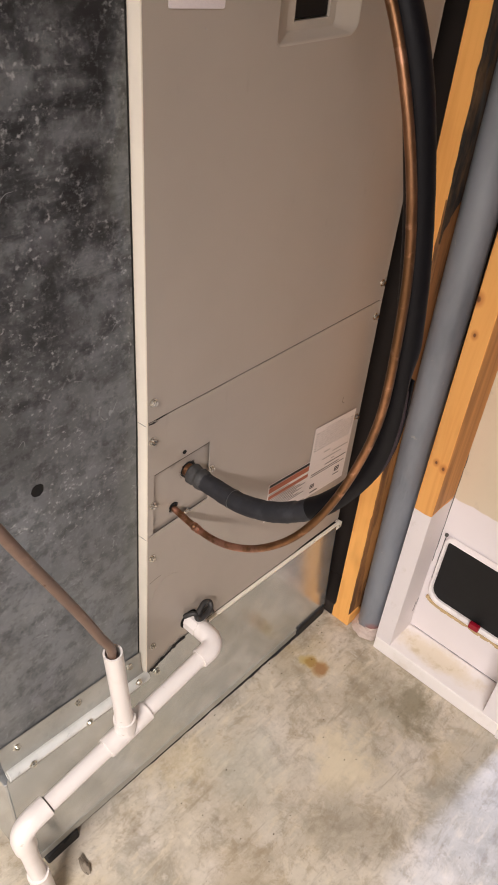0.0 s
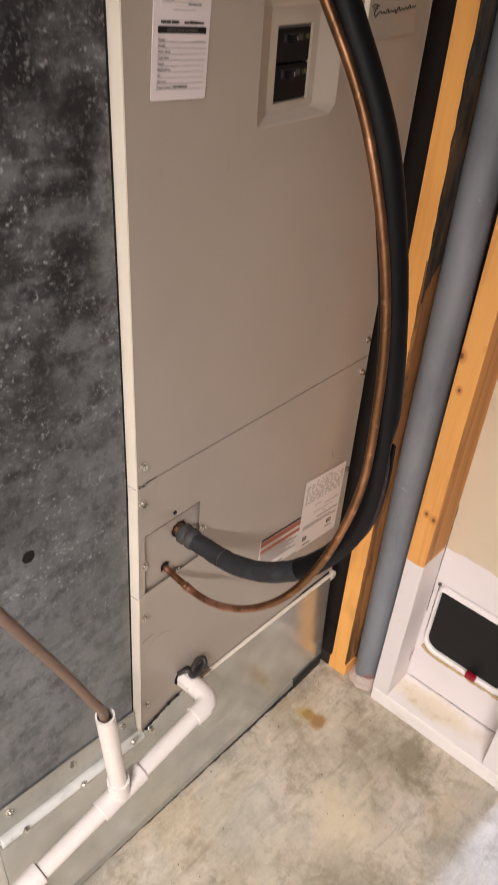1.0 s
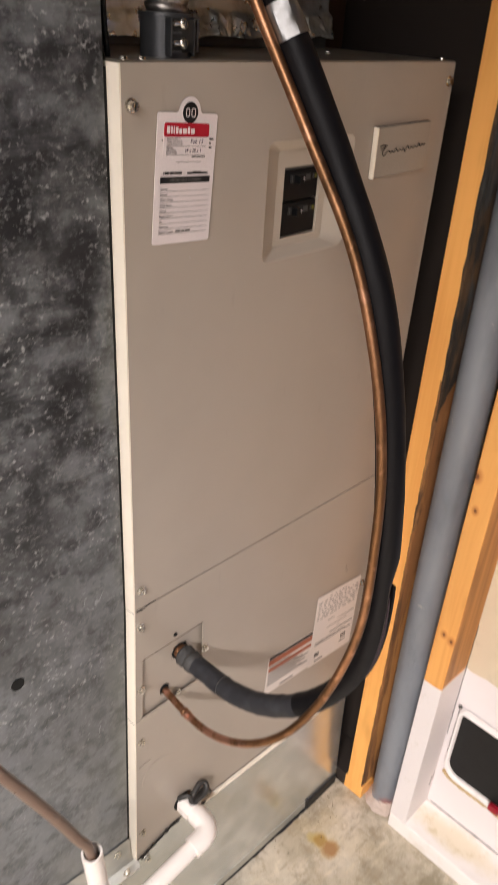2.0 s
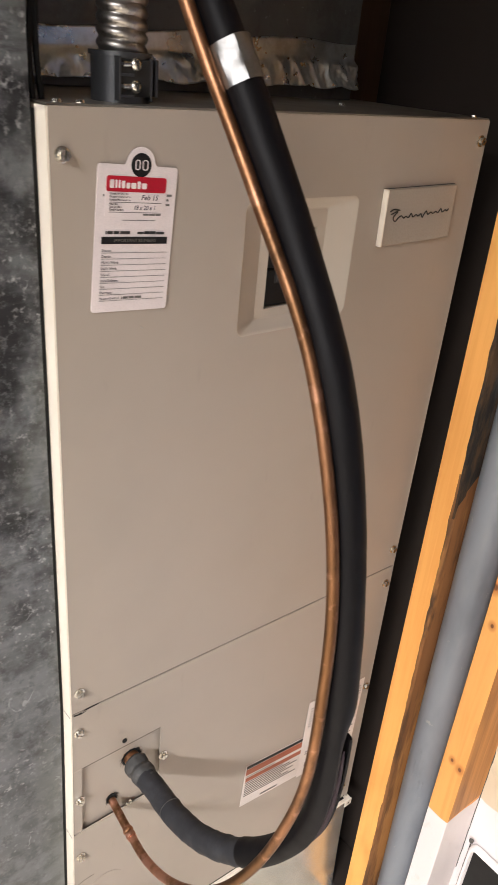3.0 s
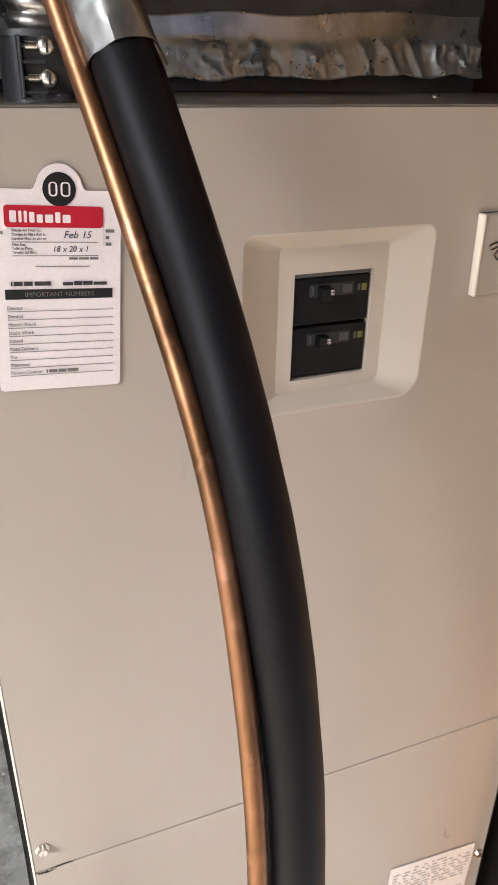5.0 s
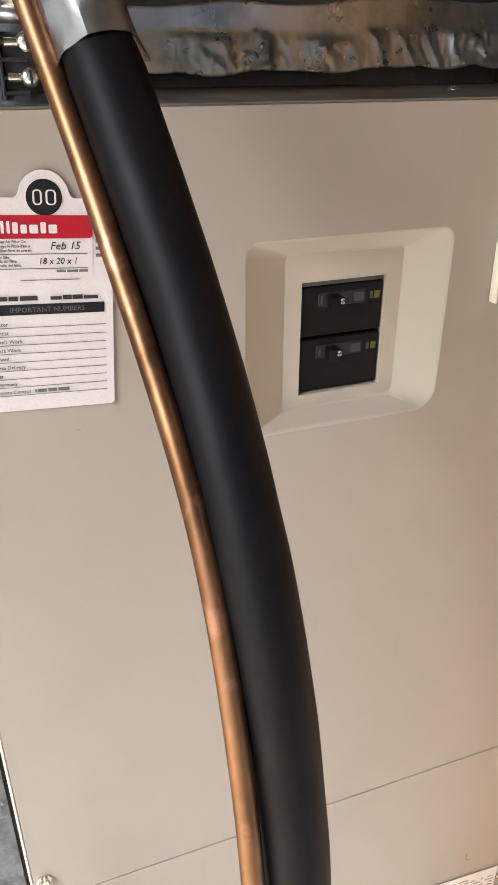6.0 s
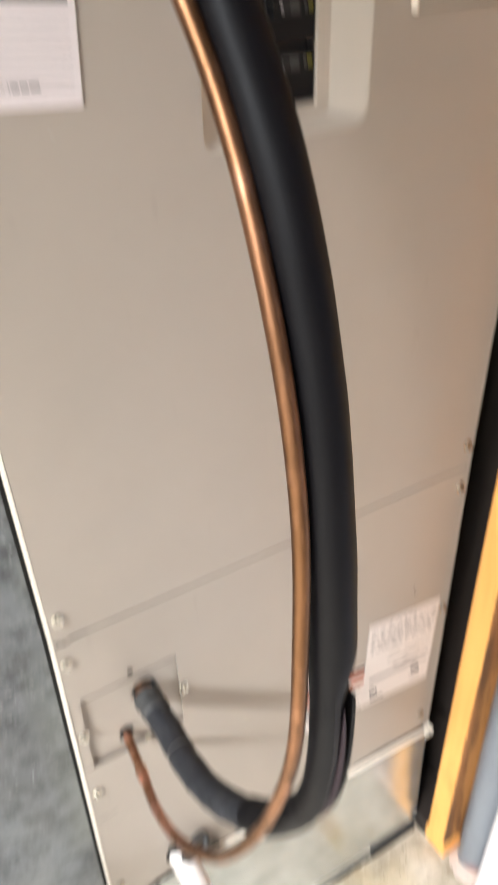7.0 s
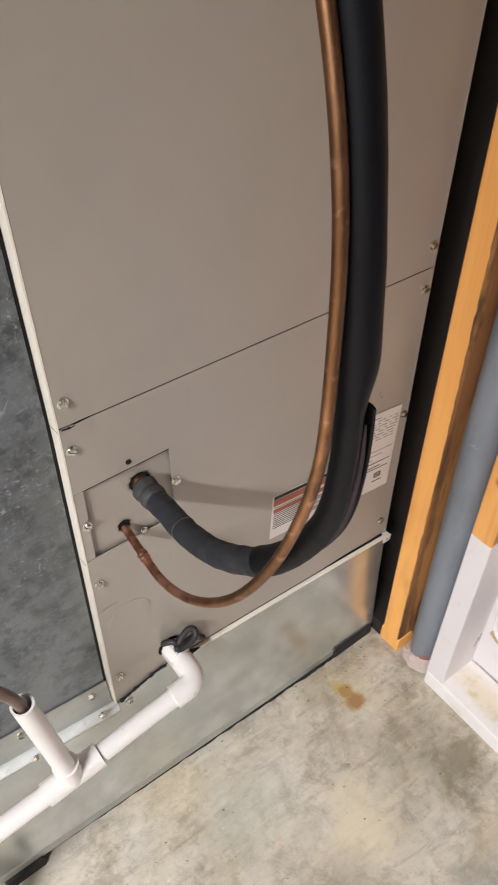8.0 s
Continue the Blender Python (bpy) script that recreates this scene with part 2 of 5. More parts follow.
def wood(name, light, dark, paint_to=None, knots=()):
    """Sawn softwood with grain along z; painted white below a wavering line where paint_to is given."""
    m = Mat(name, light, 0.62)
    m.over(dark, m.math("MULTIPLY", m.ramp(m.noise(46, 5, 0.6, stretch=(1, 1, 0.045), dist=0.6), 0.42, 0.70), 0.40))
    m.over(tuple(c * 0.55 for c in dark[:3]) + (1,), m.math("MULTIPLY", m.ramp(m.noise(8, 3, 0.6, stretch=(1, 1, 0.3), shift=(3, 4, 1)), 0.62, 0.75), 0.5))
    # knots
    v = m.n("ShaderNodeTexVoronoi", Vector=m.pos((9, 9, 5.0), (0.37, 0.2, 0.31)), Scale=1.0)
    m.over(lin(96, 52, 22), m.math("SUBTRACT", 1.0, m.ramp(v.outputs["Distance"], 0.05, 0.12)))
    for x, y, z, r in knots:
        d = m.n("ShaderNodeVectorMath", Vector=m.pos((1, 1, 0.7)))
        d.operation = "DISTANCE"
        d.inputs[1].default_value = (x, y, z * 0.7)
        m.over(lin(184, 108, 48), m.math("MULTIPLY", m.math("SUBTRACT", 1.0, m.ramp(d.outputs["Value"], r * 0.4, r * 1.5)), 0.7))
        m.over(lin(98, 56, 28), m.math("MULTIPLY", m.math("SUBTRACT", 1.0, m.ramp(d.outputs["Value"], r * 0.25, r * 0.55)), 0.9))
    m.bump(m.noise(60, 5, stretch=(1, 1, 0.05)), 0.3, 0.0008)
    if paint_to is not None:
        sep = m.n("ShaderNodeSeparateXYZ", Vector=m.pos())
        line = m.math("ADD", sep.outputs[2], m.math("MULTIPLY", m.math("SUBTRACT", m.noise(9, 2), 0.5), 0.03))
        m.over(lin(230, 222, 220), m.math("SUBTRACT", 1.0, m.ramp(line, paint_to - 0.001, paint_to + 0.001)))
        m.over(lin(188, 176, 158), m.math("MULTIPLY", m.math("MULTIPLY", m.ramp(m.noise(40, 5, 0.65, stretch=(1, 1, 0.5)), 0.60, 0.74), 0.22), m.math("SUBTRACT", 1.0, m.ramp(line, paint_to - 0.001, paint_to + 0.001))))
    return m.m


def bark():
    m = Mat("bark", lin(92, 68, 44), 0.85)
    m.over(lin(40, 36, 33), m.ramp(m.noise(26, 6, 0.65, stretch=(1, 1, 0.25)), 0.40, 0.56))
    m.over(lin(166, 112, 60), m.math("MULTIPLY", m.ramp(m.noise(22, 5, 0.6, stretch=(1, 1, 0.22), shift=(2, 2, 2)), 0.55, 0.66), 0.85))
    m.over(lin(78, 84, 86), m.math("MULTIPLY", m.ramp(m.noise(18, 4, stretch=(1, 1, 0.3), shift=(5, 1, 2)), 0.54, 0.68), 0.6))
    m.bump(m.noise(70, 5, stretch=(1, 1, 0.25)), 0.7, 0.003)
    return m.m


M_BARK = bark()
M_WOOD = wood("pine", lin(246, 180, 98), lin(220, 140, 62))
# dark pine: the shade behind the cabinet is put into the wood colour
M_WOOD_DARK = wood("dark_pine", lin(76, 53, 34), lin(56, 37, 22))
M_WOOD_PAINTED = wood("pine_part_painted", lin(234, 170, 94), lin(204, 132, 62), 0.452, ((0.532, -0.160, 0.905, 0.009), (0.532, -0.171, 0.845, 0.006), (0.532, -0.173, 0.577, 0.006), (0.532, -0.189, 0.571, 0.007), (0.571, -0.196, 0.738, 0.008), (0.579, -0.196, 0.470, 0.009), (0.540, -0.196, 0.93, 0.008)))


def drywall(name, colour, paint_to=None):
    m = Mat(name, colour, 0.8)
    m.over(tuple(c * 0.86 for c in colour[:3]) + (1,), m.ramp(m.noise(4, 5), 0.40, 0.70))
    m.over(tuple(c * 0.72 for c in colour[:3]) + (1,), m.math("MULTIPLY", m.ramp(m.noise(26, 4), 0.60, 0.75), 0.4))
    if paint_to is not None:
        sep = m.n("ShaderNodeSeparateXYZ", Vector=m.pos())
        line = m.math("ADD", sep.outputs[2], m.math("MULTIPLY", m.math("SUBTRACT", m.noise(7, 3), 0.5), 0.05))
        m.over(lin(230, 222, 221), m.math("SUBTRACT", 1.0, m.ramp(line, paint_to - 0.002, paint_to + 0.002)))
    m.bump(m.noise(260, 3), 0.12, 0.0006)
    return m.m


M_DRYWALL = drywall("bare_drywall", lin(214, 198, 172), 0.445)
# dark brown board, deepened to hold the shade of the narrow gap
M_FIBRE = drywall("shaded_fibreboard", lin(44, 35, 29))
M_WALL = drywall("wall_paint", lin(120, 118, 116))


def sill_paint():
    """White paint with one soft yellow stain in the middle of the plate and a few dark specks."""
    m = Mat("worn_white_paint", lin(242, 235, 230), 0.55)
    m.over(lin(224, 214, 200), m.math("MULTIPLY", m.ramp(m.noise(16, 5, 0.6), 0.50, 0.72), 0.6))
    d = m.n("ShaderNodeVectorMath", Vector=m.pos((1.0 / 0.030, 1.0 / 0.105, 0)))
    d.operation = "DISTANCE"
    d.inputs[1].default_value = (0.582 / 0.030, -0.290 / 0.105, 0)
    edge = m.math("ADD", d.outputs["Value"], m.math("MULTIPLY", m.math("SUBTRACT", m.noise(30, 5, 0.65), 0.5), 1.1))
    inside = m.math("SUBTRACT", 1.0, m.ramp(edge, 0.45, 1.35))
    m.over(lin(228, 212, 180), m.math("MULTIPLY", inside, 0.7))
    m.over(lin(206, 188, 148), m.math("MULTIPLY", m.math("MULTIPLY", inside, m.ramp(m.noise(34, 5, 0.65, shift=(4, 2, 1)), 0.50, 0.66)), 0.6))
    m.over(lin(128, 112, 88), m.math("MULTIPLY", m.ramp(m.noise(55, 5, 0.7, shift=(4, 4, 4)), 0.68, 0.76), 0.5))
    m.bump(m.noise(70, 4), 0.3, 0.001)
    return m.m


M_SILL = sill_paint()


def white_paint():
    m = Mat("white_paint", lin(242, 236, 233), 0.5)
    m.over(lin(214, 204, 196), m.math("MULTIPLY", m.ramp(m.noise(14, 5, stretch=(1, 1, 0.4)), 0.52, 0.72), 0.6))
    m.over(lin(96, 88, 80), m.math("MULTIPLY", m.ramp(m.noise(60, 3, 0.5, stretch=(1, 1, 0.25), shift=(3, 3, 1)), 0.72, 0.78), 0.7))
    m.bump(m.noise(60, 4), 0.25, 0.0008)
    return m.m


M_WHITE = white_paint()


def copper():
    """Bare tube gone dull: rosy metal, brown tarnish in long patches, brighter rubbed spots."""
    m = Mat("copper", lin(184, 134, 100), 0.36, 1.0)
    m.over(lin(124, 90, 62), m.ramp(m.noise(14, 5, 0.6, stretch=(1, 1, 0.3)), 0.34, 0.62))
    m.over(lin(84, 64, 46), m.math("MULTIPLY", m.ramp(m.noise(30, 5, 0.65, stretch=(1, 1, 0.4), shift=(2, 5, 5)), 0.52, 0.70), 0.75))
    m.over(lin(206, 154, 124), m.math("MULTIPLY", m.ramp(m.noise(44, 4, 0.6, shift=(7, 3, 2)), 0.58, 0.70), 0.6))
    # rosier in patches towards the low end
    sep = m.n("ShaderNodeSeparateXYZ", Vector=m.pos())
    m.over(lin(212, 158, 136), m.math("MULTIPLY", m.math("MULTIPLY", m.ramp(sep.outputs[2], 0.735, 0.700), m.ramp(m.noise(46, 4, 0.6, shift=(1, 9, 2)), 0.36, 0.58)), 0.8))
    m.rough(m.noise(34, 4), 0.35, 0.50)
    m.bump(m.noise(160, 3), 0.08, 0.0004)
    return m.m


M_COPPER = copper()


def rubbery(name, colour, rough=0.55, marks=0.25, spec=0.5):
    m = Mat(name, colour, rough, 0.0, spec)
    m.over(tuple(min(1, c * 2.2 + 0.01) for c in colour[:3]) + (1,), m.math("MULTIPLY", m.ramp(m.noise(40, 5, 0.65), 0.52, 0.75), marks))
    m.rough(m.noise(30, 4), rough - 0.10, rough + 0.12)
    m.bump(m.noise(300, 3), 0.12, 0.0005)
    return m.m


M_FOAM = rubbery("black_foam", lin(12, 10, 13), 0.52, 0.08, 0.2)
M_INNER = rubbery("foam_inside", lin(60, 49, 53), 0.6, 0.3, 0.2)
M_WRAP = rubbery("foam_wrap_tape", lin(44, 44, 47), 0.58, 0.40, 0.3)
M_COLLAR = rubbery("dusty_foam_end", lin(66, 65, 64), 0.6, 0.5, 0.3)
M_RUBBER = rubbery("black_rubber", lin(34, 33, 32), 0.75, 0.6)
M_CURL = rubbery("hose_end_rubber", lin(48, 46, 44), 0.5, 0.4)
M_PUTTY = rubbery("black_putty", lin(26, 24, 22), 0.8, 0.5)
M_BLACK = rubbery("black_plastic", lin(10, 11, 13), 0.5, 0.06, 0.25)
M_CLAMP = galvanised("cast_clamp", lin(66, 67, 69), lin(88, 89, 91), 0.36, 0.7, 0.1, 0.3).m
M_BROWN = rubbery("brown_tube", lin(110, 86, 72), 0.30, 0.3)


def pvc():
    m = Mat("white_pvc", lin(233, 225, 219), 0.32)
    m.over(lin(220, 209, 198), m.math("MULTIPLY", m.ramp(m.noise(16, 5), 0.50, 0.75), 0.6))
    m.over(lin(150, 132, 108), m.math("MULTIPLY", m.ramp(m.noise(70, 4, 0.6, shift=(5, 1, 1)), 0.66, 0.76), 0.5))
    m.bump(m.noise(40, 3), 0.05, 0.0006)
    return m.m


M_PVC = pvc()


def grey_pipe():
    m = Mat("grey_painted_pipe", lin(132, 136, 142), 0.42)
    m.over(lin(106, 110, 118), m.ramp(m.noise(9, 5, stretch=(1, 1, 0.3)), 0.42, 0.70))
    m.over(lin(176, 172, 164), m.math("MULTIPLY", m.ramp(m.noise(48, 5, 0.65, shift=(1, 1, 5)), 0.66, 0.74), 0.5))
    m.bump(m.noise(30, 4), 0.15, 0.001)
    sep = m.n("ShaderNodeSeparateXYZ", Vector=m.pos())
    wave = m.math("ADD", sep.outputs[2], m.math("MULTIPLY", m.math("SUBTRACT", m.noise(28, 3), 0.5), 0.05))
    m.over(lin(150, 92, 84), m.math("MULTIPLY", m.math("MULTIPLY", m.math("SUBTRACT", 1.0, m.ramp(wave, 0.022, 0.050)), m.ramp(sep.outputs[1], -0.112, -0.130)), 0.85))
    return m.m


M_GREYPIPE = grey_pipe()


def steel(name="zinc_screw", colour=lin(226, 222, 212), rough=0.26):
    m = Mat(name, colour, rough, 1.0)
    m.over(lin(120, 112, 98), m.math("MULTIPLY", m.ramp(m.noise(300, 3), 0.5, 0.7), 0.6))
    return m.m


M_SCREW = steel()
M_CONDUIT = steel("conduit_steel", lin(170, 165, 160), 0.36)


def plain(name, colour, rough=0.6, grain=500):
    m = Mat(name, colour, rough)
    m.over(tuple(c * 0.9 for c in colour[:3]) + (1,), m.ramp(m.noise(grain, 3), 0.4, 0.7))
    return m.m


M_PAPER = plain("white_card", lin(229, 218, 217), 0.5, 1400)
M_RED = plain("red_print", lin(178, 10, 38), 0.45)
M_INK = plain("black_ink", lin(12, 11, 11), 0.5)
M_GREYINK = plain("grey_ink", lin(110, 106, 102), 0.5)
M_LABELINK = plain("label_print", lin(158, 152, 148), 0.5)
M_FAINT = plain("faint_print", lin(178, 172, 164), 0.5)
M_CARDINK = plain("card_print", lin(52, 49, 48), 0.5)
M_BLUEINK = plain("pen_ink", lin(40, 38, 70), 0.5)
M_ORANGE = plain("orange_print", lin(172, 96, 66), 0.5)
M_LABEL = plain("label_paper", lin(228, 219, 213), 0.45, 900)
M_REDTAB = plain("red_tab", lin(150, 16, 38), 0.4)
M_YELLOW = plain("yellow_print", lin(104, 100, 34), 0.5)
M_DIMINK = plain("dim_print", lin(66, 65, 64), 0.5)
M_SILVER = plain("silver_plate", lin(164, 155, 144), 0.34)
def silver_tape():
    m = Mat("silver_tape", lin(150, 149, 148), 0.42, 1.0)
    m.over(lin(128, 126, 124), m.ramp(m.noise(60, 4), 0.40, 0.70))
    m.bump(m.noise(90, 3), 0.15, 0.001)
    return m.m


M_TAPE = silver_tape()
M_RAIL = plain("dull_rail", lin(84, 82, 78), 0.6)
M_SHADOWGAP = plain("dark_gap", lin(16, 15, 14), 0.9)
M_FLAP = rubbery("dark_flap", lin(24, 24, 25), 0.5, 0.08, 0.3)
M_PATCH = drywall("crumbly_patch", lin(196, 178, 166))
M_CAULK = drywall("old_caulk", lin(196, 170, 126))
M_DIRT = plain("dirt", lin(84, 74, 58), 0.9)
M_LEAF = plain("dry_leaf", lin(136, 124, 108), 0.8, 160)
glow = bpy.data.materials.new("lit_bulb")
glow.use_nodes = True
glow.node_tree.nodes["Principled BSDF"].inputs["Emission Color"].default_value = (1.0, 0.85, 0.69, 1)
glow.node_tree.nodes["Principled BSDF"].inputs["Emission Strength"].default_value = 6
glass = bpy.data.materials.new("window_glass")
glass.use_nodes = True
glass.node_tree.nodes["Principled BSDF"].inputs["Transmission Weight"].default_value = 1.0
glass.node_tree.nodes["Principled BSDF"].inputs["Roughness"].default_value = 0.02


# ---------------------------------------------------------------- building helpers
def finish(name, bm, material, smooth=False, crease=40):
    me = bpy.data.meshes.new(name)
    bmesh.ops.recalc_face_normals(bm, faces=bm.faces[:])
    bm.to_mesh(me)
    bm.free()
    me.materials.append(material)
    if smooth:
        for p in me.polygons:
            p.use_smooth = True
        me.set_sharp_from_angle(angle=radians(crease))
    return me


def thing(name, label, category, at=(0, 0, 0), group="", kind=""):
    ob = new(name)
    ob.empty_display_size = 0.05
    ob.matrix_world = at if isinstance(at, Matrix) else Matrix.Translation(at)
    return tagged(ob, label, category, group, kind)


def part(name, bm, material, parent=None, label="", smooth=False, m=None, crease=40):
    ob = new(name, finish(name, bm, material, smooth, crease))
    if parent:
        ob.parent = parent
        ob.matrix_parent_inverse = parent.matrix_world.inverted() if m is None else Matrix()
    if m is not None:
        ob.matrix_basis = m
    bpy.context.view_layer.update()
    return tagged(ob, label)


def whole(name, bm, material, label, category, kind="", smooth=False):
    ob = new(name, finish(name, bm, material, smooth))
    return tagged(ob, label, category, kind=kind)


def box(x0, x1, y0, y1, z0, z1, bevel=0.0, bm=None, seg=2):
    bm = bm or bmesh.new()
    vs = bmesh.ops.create_cube(bm, size=1.0)["verts"]
    for v in vs:
        v.co = Vector(((x0 + x1) / 2 + v.co.x * (x1 - x0), (y0 + y1) / 2 + v.co.y * (y1 - y0), (z0 + z1) / 2 + v.co.z * (z1 - z0)))
    if bevel:
        es = list({e for v in vs for e in v.link_edges})
        bmesh.ops.bevel(bm, geom=es, offset=bevel, segments=seg, affect="EDGES", profile=0.5)
    return bm


def sheet(us, vs, holes, depth0, depth1, axis="y", bm=None):
    """A board in a grid of cuts us x vs with cells left out; lies between depth0 and depth1 along the axis."""
    bm = bm or bmesh.new()

    def at(u, v, d):
        return (u, d, v) if axis == "y" else ((d, u, v) if axis == "x" else (u, v, d))

    grid = {}

    def vert(i, j, k):
        if (i, j, k) not in grid:
            grid[i, j, k] = bm.verts.new(at(us[i], vs[j], (depth0, depth1)[k]))
        return grid[i, j, k]

    cells = {(i, j) for i in range(len(us) - 1) for j in range(len(vs) - 1)} - set(holes)
    for i, j in cells:
        for k in (0, 1):
            bm.faces.new([vert(i, j, k), vert(i + 1, j, k), vert(i + 1, j + 1, k), vert(i, j + 1, k)])
        for (di, dj), a, b in (((-1, 0), (i, j), (i, j + 1)), ((1, 0), (i + 1, j), (i + 1, j + 1)), ((0, -1), (i, j), (i + 1, j)), ((0, 1), (i, j + 1), (i + 1, j + 1))):
            if (i + di, j + dj) not in cells:
                bm.faces.new([vert(*a, 0), vert(*b, 0), vert(*b, 1), vert(*a, 1)])
    return bm


def spline(points, per=12):
    """Catmull-Rom samples through the points."""
    p = [Vector(q) for q in points]
    p = [2 * p[0] - p[1]] + p + [2 * p[-1] - p[-2]]
    out = []
    for i in range(1, len(p) - 2):
        for s in range(per):
            u = s / per
            a, b, c, d = p[i - 1 : i + 3]
            out.append(0.5 * (2 * b + (c - a) * u + (2 * a - 5 * b + 4 * c - d) * u * u + (3 * b - a - 3 * c + d) * u**3))
    out.append(p[-2])
    return out


def even(path, step):
    """The path resampled at equal steps of length."""
    out, left = [path[0]], step
    for a, b in zip(path, path[1:]):
        d = (b - a).length
        at = left
        while at < d:
            out.append(a.lerp(b, at / d))
            at += step
        left = at - d
    return out


def tube(path, radius, sides=20, bm=None, caps=True, arc=(0.0, 1.0), wall=0.0, up=(0, 0, 1)):
    """A swept tube along a list of Vectors; radius may be a function of (index share, angle). With wall > 0 an open shell over an arc."""
    bm = bm or bmesh.new()
    path = [Vector(q) for q in path]
    rad = radius if callable(radius) else (lambda s, a: radius)
    tangent = (path[1] - path[0]).normalized()
    side = tangent.orthogonal().normalized()
    ref = Vector(up) - tangent * tangent.dot(Vector(up))
    if ref.length > 0.1:
        side = ref.normalized()
    rings = []
    whole_ring = arc == (0.0, 1.0)
    count = sides if whole_ring else sides + 1
    for i, q in enumerate(path):
        t = (path[min(i + 1, len(path) - 1)] - path[max(i - 1, 0)]).normalized()
        side = (side - t * t.dot(side)).normalized()
        other = t.cross(side)
        rows = []
        for inset in ((0.0,) if wall == 0 else (0.0, wall)):
            ring = []
            for k in range(count):
                a = 2 * math.pi * (arc[0] + (arc[1] - arc[0]) * k / sides)
                r = rad(i / (len(path) - 1), a) - inset
                ring.append(bm.verts.new(q + side * (math.cos(a) * r) + other * (math.sin(a) * r)))
            rows.append(ring)
        rings.append(rows)
    for i in range(len(rings) - 1):
        for w in range(len(rings[i])):
            for k in range(count if whole_ring else count - 1):
                l = (k + 1) % count
                bm.faces.new([rings[i][w][k], rings[i][w][l], rings[i + 1][w][l], rings[i + 1][w][k]])
        if wall and not whole_ring:
            for k in (0, count - 1):
                bm.faces.new([rings[i][0][k], rings[i + 1][0][k], rings[i + 1][1][k], rings[i][1][k]])
    for end in (0, -1):
        if wall:
            for k in range(count if whole_ring else count - 1):
                l = (k + 1) % count
                bm.faces.new([rings[end][0][k], rings[end][0][l], rings[end][1][l], rings[end][1][k]])
        elif caps:
            bm.faces.new(rings[end][0])
    return bm


def rod(a, b, r, sides=20, bm=None, wall=0.0):
    a, b = Vector(a), Vector(b)
    return tube([a, a.lerp(b, 0.5), b], r, sides, bm, wall=wall, up=(0.3, 0.5, 0.8))


def flat(points, depth, bm=None, thick=0.0004):
    """A thin printed or cut shape in the xz plane facing -y: outline points (x, z), front at y = depth."""
    bm = bm or bmesh.new()
    a = [bm.verts.new((x, depth, z)) for x, z in points]
    b = [bm.verts.new((x, depth + thick, z)) for x, z in points]
    bm.faces.new(a)
    bm.faces.new(b[::-1])
    for i in range(len(a)):
        j = (i + 1) % len(a)
        bm.faces.new([a[i], a[j], b[j], b[i]])
    return bm


def bar(x0, x1, z0, z1, depth, bm=None):
    return flat([(x0, z0), (x1, z0), (x1, z1), (x0, z1)], depth, bm)


def round_rect(x0, x1, z0, z1, r, n=5):
    out = []
    for cx, cz, a0 in ((x1 - r, z1 - r, 0), (x0 + r, z1 - r, 90), (x0 + r, z0 + r, 180), (x1 - r, z0 + r, 270)):
        out += [(cx + r * math.cos(radians(a0 + 90 * k / n)), cz + r * math.sin(radians(a0 + 90 * k / n))) for k in range(n + 1)]
    return out


def soft_rect(x0, x1, z0, z1, radii, n=6):
    """Rectangle with its own radius at each corner, from upper right on round."""
    out = []
    for (cx, sx), (cz, sz), a0, r in zip(((x1, -1), (x0, 1), (x0, 1), (x1, -1)), ((z1, -1), (z1, -1), (z0, 1), (z0, 1)), (0, 90, 180, 270), radii):
        out += [(cx + sx * r + r * math.cos(radians(a0 + 90 * k / n)), cz + sz * r + r * math.sin(radians(a0 + 90 * k / n))) for k in range(n + 1)]
    return out


def disc(cx, cz, r, n=28):
    return [(cx + r * math.cos(2 * math.pi * k / n), cz + r * math.sin(2 * math.pi * k / n)) for k in range(n)]


def letters(name, text, x, z, height, depth, material, parent, m, align="LEFT", squeeze=1.0, slant=0.0):
    """Printed words as a thin mesh: baseline start (x, z), facing -y, in the frame m of the parent."""
    cu = bpy.data.curves.new(name, "FONT")
    cu.body, cu.size, cu.align_x, cu.extrude, cu.resolution_u, cu.shear = text, height * 1.4, align, 0.00005, 2, slant
    tmp = new(name, cu)
    bpy.context.view_layer.update()
    me = bpy.data.meshes.new_from_object(tmp.evaluated_get(bpy.context.evaluated_depsgraph_get()))
    bpy.data.objects.remove(tmp)
    bpy.data.curves.remove(cu)
    me.transform(Matrix.Translation((x, depth, z)) @ Matrix.Rotation(radians(90), 4, "X") @ Matrix.Diagonal((squeeze, 1, 1, 1)))
    me.name = name
    me.materials.clear()
    me.materials.append(material)
    ob = new(name, me)
    ob.parent = parent
    ob.matrix_basis = m
    return ob


I4 = Matrix()


